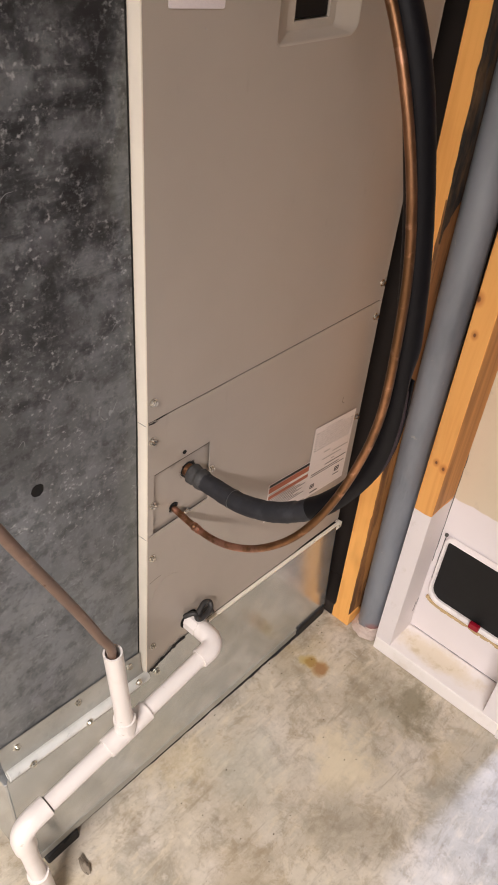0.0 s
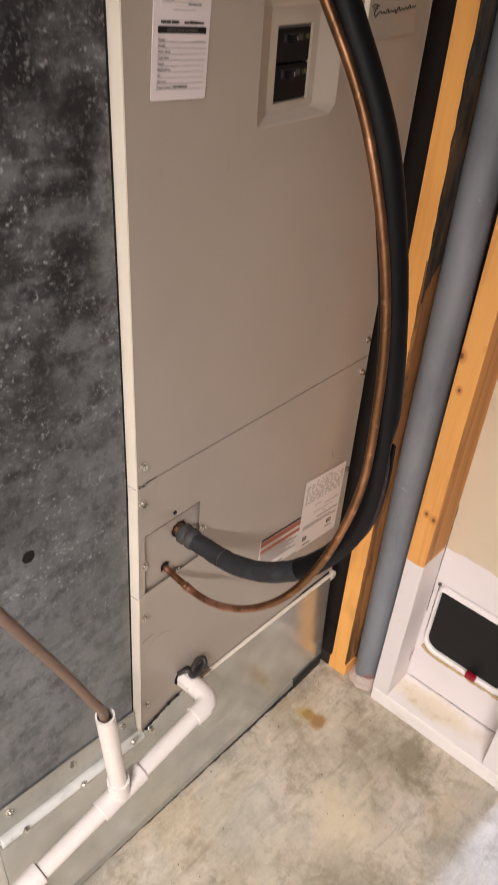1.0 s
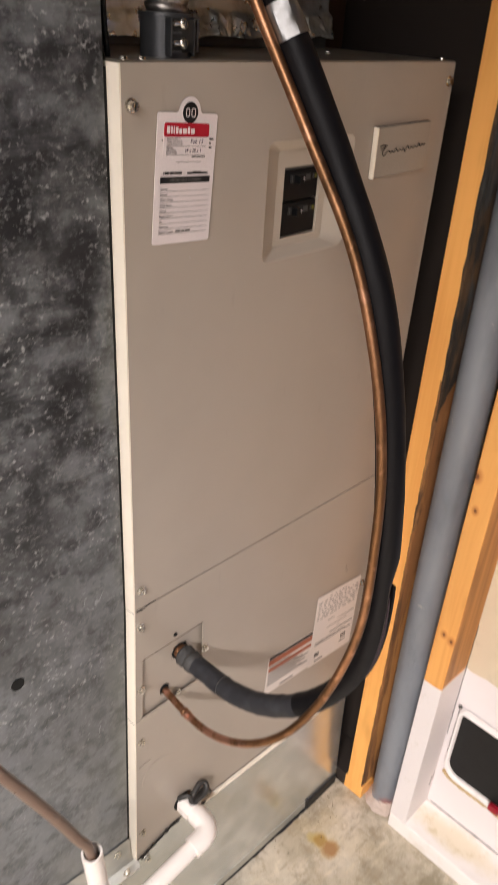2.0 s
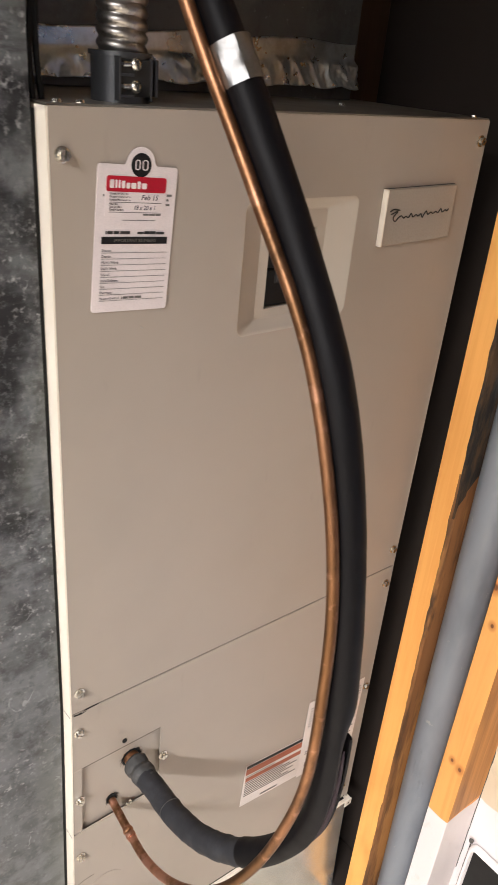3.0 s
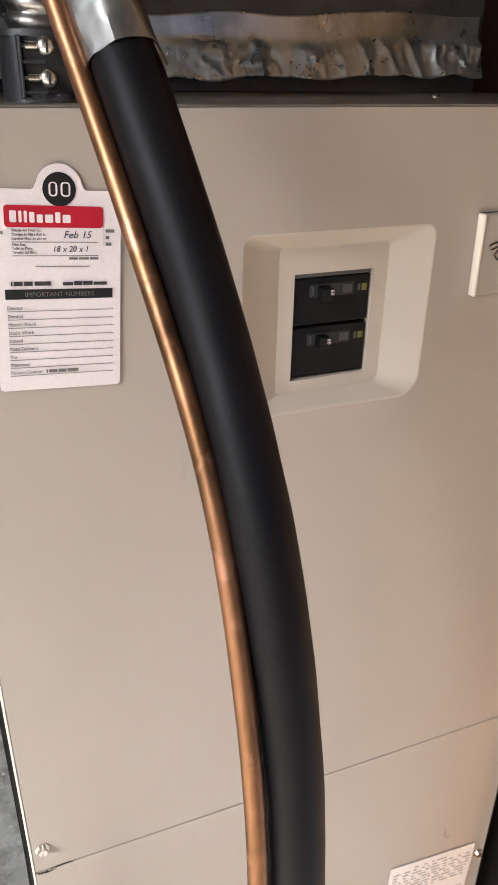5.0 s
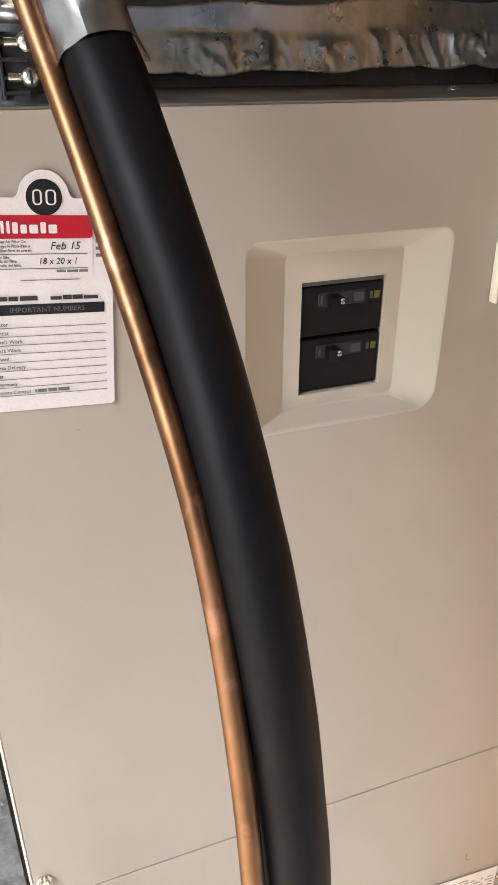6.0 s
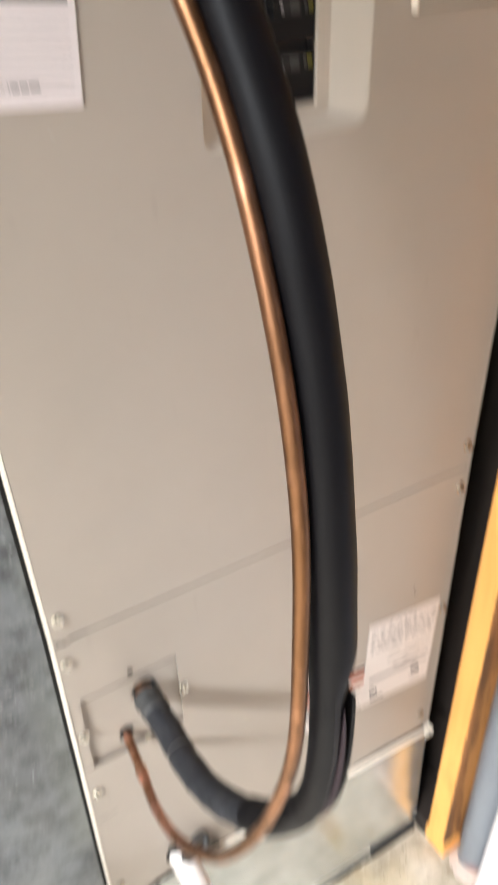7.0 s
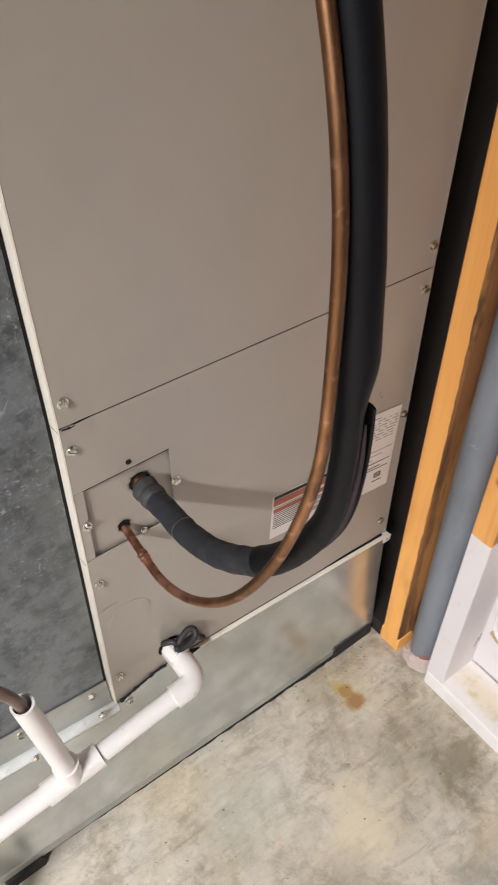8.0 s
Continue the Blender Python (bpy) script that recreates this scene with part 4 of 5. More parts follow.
prof = [(0.0138, 0.386), (0.0112, 0.346), (0.0085, 0.340), (0.001, 0.334), (-0.0025, 0.326), (-0.002, 0.316), (0.003, 0.306)]
va = [fb.verts.new((BL + 0.004, y, z + dip(BL + 0.004))) for y, z in prof]
vb = [fb.verts.new((-0.0225, y, z + dip(-0.0225))) for y, z in prof]
for i in range(len(prof) - 1):
    fb.faces.new([va[i], va[i + 1], vb[i + 1], vb[i]])
flange = part("flange", fb, M_HEM, duct, "bright bent galvanised flange", True)
sol = flange.modifiers.new("thickness", "SOLIDIFY")
sol.thickness, sol.offset, sol.use_rim = 0.0012, 1, False
part("bead", rod((BL + 0.005, -0.0005, 0.3315 + dip(BL)), (-0.0195, -0.0005, 0.3315 + dip(-0.02)), 0.0086, 18), M_SATIN, duct, "bright rolled bead", True)
for x, y, z in ((-0.262, 0.0122, 0.368), (-0.152, 0.0122, 0.372), (-0.048, 0.0122, 0.370), (-0.252, -0.0085, 0.3345), (-0.148, -0.0085, 0.3345), (-0.046, -0.0085, 0.3465)):
    screw(duct, x, y, z + dip(x), rng.uniform(0, 180))

# ---------------------------------------------------------------- air handler
CL, CR, CB, CT = -0.0095, 0.520, 0.303, 1.4665
SEAM = 0.8475
unit = thing("air_handler", "upright taupe painted metal air handler cabinet", "air handler", (0.25, 0.25, CB))


def flare(bm):
    """The lower half widens a little towards its foot."""
    for v in bm.verts:
        if v.co.z < SEAM:
            k = (SEAM - v.co.z) / (SEAM - CB)
            v.co.x += 0.009 * k if v.co.x > 0.3 else (-0.0105 * k if v.co.x < 0.006 else 0.0)
    return bm


def side(x0, x1):
    bm = box(x0, x1, -0.0005, 0.56, SEAM, CT - 0.001)
    box(x0, x1, -0.0005, 0.56, CB, SEAM, 0, bm)
    bmesh.ops.remove_doubles(bm, verts=bm.verts[:], dist=1e-6)
    return flare(bm)


part("body", box(CL + 0.004, CR - 0.004, 0.045, 0.555, CB + 0.001, CT - 0.002, 0.0015), M_PANEL, unit)
part("side_panel", side(CL - 0.0012, CL + 0.0006), M_CREAM, unit, "cream side panel, paler than the doors")
part("side_panel", side(CR - 0.0006, CR + 0.0010), M_PANEL, unit)
part("top_panel", box(CL, CR, 0.0006, 0.56, CT - 0.0004, CT + 0.0010), M_TOP, unit, "dull metal top, shade put into its darker colour")
# upper door with the breaker opening
RX0, RX1, RZ0, RZ1 = 0.1805, 0.3280, 1.2605, 1.3915
CORNERS = (0.009, 0.009, 0.008, 0.017)


def upper_door():
    """Upper door sheet with the rounded breaker cut-out."""
    bm = sheet([CL + 0.001, RX0, RX1, CR], [SEAM + 0.0007, RZ0, RZ1, CT - 0.0006], [(1, 1)], 0.0, 0.0018)
    ring = soft_rect(RX0, RX1, RZ0, RZ1, CORNERS)
    for k, c in enumerate(((RX1, RZ1), (RX0, RZ1), (RX0, RZ0), (RX1, RZ0))):
        bm.faces.new([bm.verts.new((x, 0.0, z)) for x, z in [c] + ring[7 * k : 7 * k + 7]])
    return bm


def settle(bm):
    """The joint between the doors drops a little towards the wall."""
    for v in bm.verts:
        if abs(v.co.z - SEAM) < 0.025:
            v.co.z += -0.0008 - 0.0145 * (v.co.x - 0.255)
    return bm


upper = part("upper_panel", settle(upper_door()), M_PANEL, unit)
# lower door, notched for the pipe plate
PX, PZ0, PZ1 = 0.1095, 0.643, 0.7570
lower = part("lower_panel", settle(flare(sheet([CL + 0.001, PX, CR], [CB + 0.012, PZ0, PZ1, SEAM - 0.0021], [(0, 1)], 0.0, 0.0018))), M_PANEL, unit)
part("folded_edge", settle(rod((CL + 0.012, 0.0003, SEAM - 0.0019), (CR - 0.002, 0.0003, SEAM - 0.0019), 0.0009, 8)), M_PANEL, unit, "thin folded edge along the door joint", True)
plate = part("cover_plate", flare(sheet([CL + 0.001, 0.0035, 0.0385, 0.0460, 0.0600, 0.0810, PX + 0.004], [PZ0 - 0.004, 0.6615, 0.6695, 0.7135, 0.7345, PZ1 - 0.001], [(2, 1), (4, 3)], 0.0062, 0.0074)), M_PANEL, unit, "recessed pipe cover plate")
part("plate_flange", flare(box(CL + 0.001, 0.0035, 0.0005, 0.0062, PZ0 + 0.001, PZ1 - 0.001, 0.0006)), M_PANEL, unit)
# dark bar drawn as the shade under the notch's top edge
part("plate_shade", box(CL + 0.003, PX - 0.001, 0.0012, 0.0060, PZ1 - 0.0026, PZ1 - 0.0004), M_SHADOWGAP, unit, "dark bar for the shade above the plate")
part("bottom_rail", flare(box(CL, CR, 0.0026, 0.0050, CB, CB + 0.03, 0.0006)), M_PANEL, unit)
part("seam_backing", settle(box(CL + 0.002, CR - 0.001, 0.0030, 0.0042, SEAM - 0.02, SEAM + 0.02)), M_SHADOWGAP, unit, "dark strip behind the door seam")
part("seam_notch", settle(flat([(CL + 0.003, SEAM - 0.0034), (0.002, SEAM - 0.0046), (0.009, SEAM - 0.0030), (0.013, SEAM - 0.0012), (0.024, SEAM - 0.0004), (0.024, SEAM + 0.0009), (0.012, SEAM + 0.0010), (0.006, SEAM - 0.0008), (CL + 0.008, SEAM - 0.0022), (CL + 0.003, SEAM - 0.0016)], -0.0003)), M_SHADOWGAP, unit, "bent dark corner of the seam")


def bezel():
    """Recessed breaker bezel: rounded lip, sloping sides, flat inner frame with an opening."""
    bm = bmesh.new()
    rings = []
    for x0, x1, z0, z1, y, k in ((RX0, RX1, RZ0, RZ1, 0.0002, 1), (RX0 + 0.0012, RX1 - 0.0012, RZ0 + 0.0012, RZ1 - 0.0012, 0.0006, 0.92), (RX0 + 0.003, RX1 - 0.003, RZ0 + 0.0025, RZ1 - 0.0025, 0.0018, 0.85),
                                 (0.2124, 0.3025, 1.2695, 1.3785, 0.0155, 0.4), (0.2140, 0.3008, 1.2711, 1.3769, 0.0162, 0.3), (0.2262, 0.2894, 1.2792, 1.3590, 0.0162, 0.04), (0.2262, 0.2894, 1.2792, 1.3590, 0.030, 0.04)):
        rings.append([bm.verts.new((x, y, z)) for x, z in soft_rect(x0, x1, z0, z1, [c * k for c in CORNERS])])
    for a, b in zip(rings, rings[1:]):
        for i in range(len(a)):
            j = (i + 1) % len(a)
            bm.faces.new([a[i], a[j], b[j], b[i]])
    return bm


recess = part("breaker_bezel", bezel(), M_BEZEL, unit, "pale moulded breaker bezel", True, crease=14)
part("breaker_box", box(0.2208, 0.2948, 0.036, 0.040, 1.2760, 1.3650), M_BLACK, unit)
part("breaker_rail", box(0.2272, 0.2882, 0.0185, 0.036, 1.3555, 1.3592, 0.0006), M_RAIL, unit, "dull metal rail above the breakers")
for z0, z1 in ((1.3205, 1.3550), (1.2808, 1.3185)):
    br = part("circuit_breaker", box(0.2271, 0.2883, 0.0185, 0.036, z0, z1, 0.0012), M_BLACK, unit, "black two pole circuit breaker")
    zc = z1 - 0.0095
    part("toggle_slot", box(0.2393, 0.2753, 0.0178, 0.0196, zc - 0.0048, zc + 0.0048, 0.0008), M_RUBBER, br)
    part("toggle", box(0.2458, 0.2543, 0.0095, 0.0190, zc - 0.0052, zc + 0.0038, 0.0010), M_BLACK, br)
    part("toggle_mark", bar(0.2412, 0.2426, zc - 0.0030, zc + 0.0032, 0.0174), M_DIMINK, br)
    part("toggle_mark", bar(0.2658, 0.2733, zc - 0.0030, zc + 0.0030, 0.0174), M_DIMINK, br)
    part("print_mark", bar(0.2818, 0.2858, zc - 0.0026, zc + 0.0024, 0.0181), M_YELLOW, br)
    part("print_mark", bar(0.2784, 0.2806, zc - 0.0026, zc + 0.0024, 0.0181), M_DIMINK, br)
    letters("rating_print", "60", 0, 0, 0.0030, 0.0, M_PAPER, br, Matrix.Translation((0.2516, 0.0092, zc + 0.0006)) @ Matrix.Rotation(radians(90), 4, "Y"), "CENTER")

# maker's badge: silver plate with a thin script-like stroke
badge_m = Matrix.Translation((0.3635, 0.0, 1.3375)) @ Matrix.Rotation(radians(-1.2), 4, "Y")
badge = part("badge", box(0.0, 0.1160, -0.0062, -0.0004, 0.0, 0.0590, 0.0016, None, 3), M_SILVER, unit, "silver badge plate", m=unit.matrix_world.inverted() @ badge_m)
# cream strip puts the light on the badge's left edge into its colour
part("badge_light_edge", box(-0.0010, 0.0016, -0.0076, -0.0004, -0.0004, 0.0594, 0.0010), M_CREAM, badge, m=I4)
part("badge_foot", box(-0.0004, 0.1165, -0.0014, -0.0003, -0.0006, 0.0596, 0.0004), M_RAIL, badge, "dark line round the badge", m=I4)
wave = [(0.010, 0.0335), (0.020, 0.0360), (0.014, 0.0300), (0.018, 0.0255), (0.022, 0.0290), (0.027, 0.0310)]
for k in range(9):
    x = 0.031 + 0.0083 * k
    wave += [(x, 0.0282 + 0.0003 * k), (x + 0.0034, 0.0300 + 0.0022 * (k % 3 == 1) + 0.0003 * k), (x + 0.0062, 0.0284 + 0.0003 * k - 0.0026 * (k == 3))]
wave += [(0.1065, 0.0330)]
part("script_stroke", tube(spline([(x, -0.0066, z) for x, z in wave], 5), 0.0006, 6), M_INK, badge, m=I4)
part("script_stroke", tube(spline([(0.008, -0.0066, 0.0365), (0.014, -0.0066, 0.0385), (0.023, -0.0066, 0.0370)], 5), 0.0007, 6), M_INK, badge, m=I4)

for x, z, big in ((0.0005, 0.880, 0), (-0.0018, 0.819, 0), (0.5095, 0.8770, 0), (0.5088, 0.8135, 0), (-0.003, 0.7035, 0), (-0.005, 0.597, 0), (-0.007, 0.381, 0), (0.511, 1.444, 0), (0.1135, 0.7035, 0), (0.507, 0.352, 0), (0.5150, 0.594, 0), (0.001, 1.4327, 1)):
    screw(unit, x, 0.0, z, 8 if big else rng.uniform(0, 180), BIG_SCREW if big else SCREW)
screw(unit, 0.064, 0.0, 0.648, 30, FLAT_SCREW)
for x, y in ((0.383, 0.100), (0.506, 0.012), (0.004, 0.012), (0.022, 0.010)):
    screw(unit, 0, 0, 0, 0, FLAT_SCREW, Matrix.Translation((x, y, CT + 0.001)) @ Matrix.Rotation(radians(-90), 4, "X"))
part("hole_plug", tube([(0.0575, -0.0012, 0.7670), (0.0575, 0.0, 0.7670), (0.0575, 0.001, 0.7670)], 0.0032, 14), M_SHADOWGAP, unit, "small empty screw hole", True)
part("knockout", tube([(0.027, -0.0005, 0.499), (0.027, 0.0, 0.499), (0.027, 0.001, 0.499)], 0.031, 40), M_PANEL, unit, "shallow round knockout", True)
for z in (SEAM - 0.001, 0.6405):
    part("edge_crack", tube([(CL - 0.0013 - 0.0105 * max(0.0, (SEAM - z) / (SEAM - CB)), 0.0005 + 0.0085 * k, z - 0.0006 * k) for k in range(3)], 0.0003, 6, up=(1, 0, 0)), M_RAIL, unit, "thin crack across the cream edge")
part("scuff_mark", tube([(-0.010, 0.0, 0.541), (0.002, 0.0, 0.5435), (0.013, 0.0, 0.5435)], 0.0004, 6), M_GREYINK, unit, "faint crease in the sheet")


part("scuff_mark", tube(spline([(0.4555, 0.0, 0.668), (0.4550, 0.0, 0.660), (0.4570, 0.0, 0.6545), (0.4620, 0.0, 0.6535)], 5), 0.0004, 6), M_GREYINK, unit, "thin grey scuff")
part("scuff_mark", tube([(0.0710, 0.0, 1.2885), (0.0722, 0.0, 1.2872), (0.0736, 0.0, 1.2866)], 0.0005, 6), M_FAINT, unit, "small grey scuff")
part("drain_opening", flat(disc(0.0775, 0.3765, 0.0192, 30), -0.0004), M_SHADOWGAP, unit, "dark opening round the drain stub")
def opening(cx, cz, r, seed):
    """Hole cut in the plate with a thin bristly rim of old sealant."""
    rb = random.Random(seed)
    hole = [(cx + (r + 0.0010 * noise.noise((math.cos(a) * 3, math.sin(a) * 3, seed))) * math.cos(a), cz + (r + 0.0010 * noise.noise((math.cos(a) * 3, math.sin(a) * 3, seed))) * math.sin(a)) for a in [2 * math.pi * k / 48 for k in range(48)]]
    part("pipe_opening", flat(hole, 0.0057), M_SHADOWGAP, unit, "dark ragged pipe opening")
    bm = bmesh.new()
    for k in range(84):
        a = 2 * math.pi * (k + rb.uniform(-0.4, 0.4)) / 84
        w, out, lift = rb.uniform(0.0003, 0.0008), rb.uniform(-0.0010, 0.0042) * (0.5 + abs(noise.noise((math.cos(a) * 2, math.sin(a) * 2, seed)))) * 1.5, rb.uniform(0.0005, 0.0034)
        c, t = Vector((math.cos(a), 0, math.sin(a))), Vector((-math.sin(a), 0, math.cos(a)))
        root = Vector((cx, 0.0060, cz)) + c * (r - 0.0012)
        tip = Vector((cx, 0.0058 - lift, cz)) + c * (r + out) + t * rb.uniform(-0.0015, 0.0015)
        p = [bm.verts.new(v) for v in (root - t * w, root + t * w, root + c * w * 2)] + [bm.verts.new(tip)]
        for f in ((0, 1, 3), (1, 2, 3), (2, 0, 3), (0, 2, 1)):
            bm.faces.new([p[i] for i in f])
    part("gasket", bm, M_PUTTY, unit, "bristly rim of dried black sealant")


opening(0.0705, 0.7237, 0.0130, 1)
opening(0.0424, 0.6672, 0.0072, 2)


def label_bars(parent, m, rows, depth, material):
    for x0, x1, z0, z1 in rows:
        part("print_line", bar(x0, x1, z0, z1, depth), material, parent, m=m)


# rating label and warning label on the lower door
def stuck(name, parent, at, lean_x, lean_z, pieces, material, label=""):
    """Flat printed pieces on a sticker that was stretched askew as it was stuck on."""
    bm = bmesh.new()
    for piece in pieces:
        x0, x1, z0, z1, depth = piece
        bar(x0, x1, z0, z1, depth, bm)
    for v in bm.verts:
        x, z = v.co.x, v.co.z
        v.co.x, v.co.z = at[0] + x + lean_x * z, at[1] + z + lean_z * x
    return part(name, bm, material, parent, label)


def stuck_bars(parent, at, lean_x, lean_z, rows, depth, material):
    for x0, x1, z0, z1 in rows:
        stuck("print_line", parent, at, lean_x, lean_z, [(x0, x1, z0, z1, depth)], material)


WARN = ((0.2595, 0.4840), 0.050, -0.128)
warn = stuck("warning_label", unit, *WARN, [(0.0, 0.135, 0.0, 0.089, -0.0008)], M_LABEL, "white and orange warning label")
stuck_bars(warn, *WARN, [(0.002, 0.133, 0.0815, 0.0875)], -0.0012, M_INK)
stuck_bars(warn, *WARN, [(0.002, 0.133, 0.068, 0.080), (0.003, 0.120, 0.053, 0.061)], -0.0012, M_ORANGE)
stuck_bars(warn, *WARN, [(0.004, 0.080 + 0.04 * ((k * 7) % 5) / 5, 0.0495 - k * 0.0042, 0.0510 - k * 0.0042) for k in range(8)], -0.0012, M_GREYINK)
stuck_bars(warn, *WARN, [(0.004, 0.060, 0.0628, 0.0650)], -0.0012, M_FAINT)
stuck_bars(warn, *WARN, [(0.040, 0.075, 0.004, 0.007)], -0.0012, M_GREYINK)
RATE = ((0.3780, 0.4660), 0.018, -0.132)
rate = stuck("rating_label", unit, *RATE, [(0.0, 0.1262, 0.0, 0.1690, -0.0018)], M_LABEL, "white printed rating label")
rows = []
rg = random.Random(8)
for k in range(9):
    z = 0.160 - k * 0.0056
    x = 0.006 + (0.03 if k == 0 else 0.0)
    while x < (0.085 if k == 0 else 0.116):
        w = rg.uniform(0.003, 0.014)
        rows.append((x, min(x + w, 0.122), z - 0.0018, z))
        x += w + rg.uniform(0.002, 0.009)
stuck_bars(rate, *RATE, rows, -0.0022, M_LABELINK)
stuck_bars(rate, *RATE, [(0.040 + 0.03 * (k % 2), 0.06 + 0.02 * ((k * 3) % 4), 0.098 - k * 0.009, 0.1000 - k * 0.009) for k in range(4)], -0.0022, M_FAINT)
stuck_bars(rate, *RATE, [(0.052, 0.120, 0.0630, 0.0650), (0.010, 0.100 , 0.0540, 0.0558), (0.010, 0.118, 0.0490, 0.0506)], -0.0022, M_GREYINK)
for cx, cz, r in ((0.020, 0.024, 0.0060), (0.098, 0.034, 0.0068)):
    stuck("print_mark", rate, *RATE, [(cx - r, cx + r, cz + r * 0.55, cz + r * 0.8, -0.0022), (cx - r * 1.1, cx - r * 0.75, cz - r * 0.6, cz + r * 0.6, -0.0022), (cx + r * 0.75, cx + r * 1.1, cz - r * 0.6, cz + r * 0.6, -0.0022), (cx - r, cx + r, cz - r * 0.8, cz - r * 0.55, -0.0022), (cx - r * 0.5, cx + r * 0.5, cz - r * 0.2, cz + r * 0.2, -0.0022)], M_INK)
stuck_bars(rate, *RATE, [(0.016, 0.040, 0.007, 0.010), (0.088, 0.108, 0.020, 0.022)], -0.0022, M_GREYINK)

# ---------------------------------------------------------------- filter reminder card
card_m = Matrix.Translation((0.0219, -0.0006, 1.3080)) @ Matrix.Rotation(radians(3.9), 4, "Y")
card = thing("filter_card", "white printed filter reminder card with red band", "card", card_m)
CWD, CHT = 0.0735, 0.1190
def card_outline():
    """Card with a round tab that flows into the top edge."""
    edge = round_rect(0, CWD, 0, CHT, 0.0025, 3)
    tab = [(0.0385 + 0.0128 * math.cos(radians(a)), CHT + 0.0012 + 0.0128 * math.sin(radians(a))) for a in range(8, 173, 8)]
    return edge[:4] + [(0.0385 + 0.0156, CHT), (0.0385 + 0.0140, CHT + 0.0008)] + tab + [(0.0385 - 0.0140, CHT + 0.0008), (0.0385 - 0.0156, CHT)] + edge[4:]


outline = card_outline()
part("card_sheet", flat(outline, -0.0012, thick=0.0010), M_PAPER, card, m=I4)
part("logo_disc", flat(disc(0.0385, CHT + 0.0004, 0.0092), -0.0016), M_INK, card, "round black logo spot", m=I4)
for x0, x1 in ((0.0326, 0.0374), (0.0392, 0.0446)):
    lm = bmesh.new()
    ro, ri = round_rect(x0, x1, CHT - 0.0034, CHT + 0.0044, 0.0020, 4), round_rect(x0 + 0.0010, x1 - 0.0010, CHT - 0.0027, CHT + 0.0037, 0.0012, 4)
    va, vb = ([lm.verts.new((x, -0.0019, z)) for x, z in r] for r in (ro, ri))
    for k in range(len(va)):
        lm.faces.new([va[k], va[(k + 1) % len(va)], vb[(k + 1) % len(va)], vb[k]])
    part("logo_mark", lm, M_PAPER, card, "pale ring mark", m=I4)
part("sticker", bar(0.0078, 0.0630, 0.0795, 0.1105, -0.0015), M_PAPER, card, "small white sticker", m=I4)
part("red_band", flat(round_rect(0.0078, 0.0630, 0.0985, 0.1105, 0.002, 3), -0.0019), M_RED, card, "red brand band", m=I4)
x = 0.0108
for w, h in ((0.0036, 0.0064), (0.0016, 0.0064), (0.0016, 0.0064), (0.0028, 0.0058), (0.0032, 0.0045), (0.0044, 0.0045), (0.0028, 0.0058), (0.0044, 0.0045)):
    part("brand_bar", flat(round_rect(x, x + w, 0.1012, 0.1012 + h, 0.0006, 2), -0.0022), M_PAPER, card, m=I4)
    x += w + 0.0013
for k, s in enumerate(("Change Air Filter On", "Changer le Filtre d'air le", "Cambiar filtro de aire en")):
    letters("small_print", s, 0.0112, 0.0962 - k * 0.0023, 0.0016, -0.0018, M_INK, card, I4, squeeze=0.86)
for k, s in enumerate(("Filter Size", "Taille du Filtre", "Tama\u00f1o del filtro")):
    letters("small_print", s, 0.0112, 0.0882 - k * 0.0022, 0.0016, -0.0018, M_INK, card, I4, squeeze=0.86)
letters("handwriting", "Feb 15", 0.0400, 0.0926, 0.0042, -0.0018, M_BLUEINK, card, I4, slant=0.25)
letters("handwriting", "18 x 20 x 1", 0.0335, 0.0848, 0.0036, -0.0018, M_BLUEINK, card, I4, slant=0.2, squeeze=0.9)
label_bars(card, I4, [(0.0112, 0.0600, 0.0902, 0.09045), (0.0112, 0.0600, 0.0824, 0.08265), (0.024, 0.055, 0.0762, 0.0764)], -0.0018, M_INK)
label_bars(card, I4, [(0.0430, 0.0480, 0.0803, 0.0816), (0.0486, 0.0545, 0.0803, 0.0816), (0.0551, 0.0600, 0.0803, 0.0816)], -0.0018, M_GREYINK)
label_bars(card, I4, [(0.0645, 0.0695, 0.0960, 0.0977), (0.0645, 0.0665, 0.0922, 0.0939), (0.0645, 0.0678, 0.0884, 0.0901), (0.0055, 0.0065, 0.0945, 0.0962)], -0.0018, M_GREYINK)
label_bars(card, I4, [(0.0095, 0.0103, 0.0652, 0.0676), (0.0112, 0.0160, 0.0652, 0.0676), (0.0169, 0.0217, 0.0652, 0.0676), (0.0228, 0.0320, 0.0652, 0.0676), (0.0390, 0.0450, 0.0652, 0.0670), (0.0456, 0.0505, 0.0652, 0.0676), (0.0509, 0.0565, 0.0652, 0.0676), (0.0572, 0.0650, 0.0652, 0.0670)], -0.0018, M_CARDINK)
part("black_band", bar(0.0060, 0.0685, 0.0572, 0.0630, -0.0017), M_INK, card, m=I4)
letters("band_print", "IMPORTANT NUMBERS", 0.0372, 0.0588, 0.0028, -0.0021, M_GREYINK, card, I4, "CENTER")
for k, s in enumerate(("Doctor", "Dentist", "Mom's Work", "Dad's Work", "School", "Pizza Delivery", "Vet", "Pharmacy", "Poison Control")):
    z = 0.0512 - k * 0.00502
    letters("small_print", s, 0.0066, z, 0.0021, -0.0018, M_CARDINK, card, I4)
    label_bars(card, I4, [(0.0066, 0.0690, z - 0.0013, z - 0.00112)], -0.0018, M_GREYINK)
label_bars(card, I4, [(0.0275, 0.0283, 0.0110, 0.0128), (0.0292, 0.0340, 0.0110, 0.0128), (0.0349, 0.0397, 0.0110, 0.0128), (0.0406, 0.0470, 0.0110, 0.0128)], -0.0018, M_GREYINK)

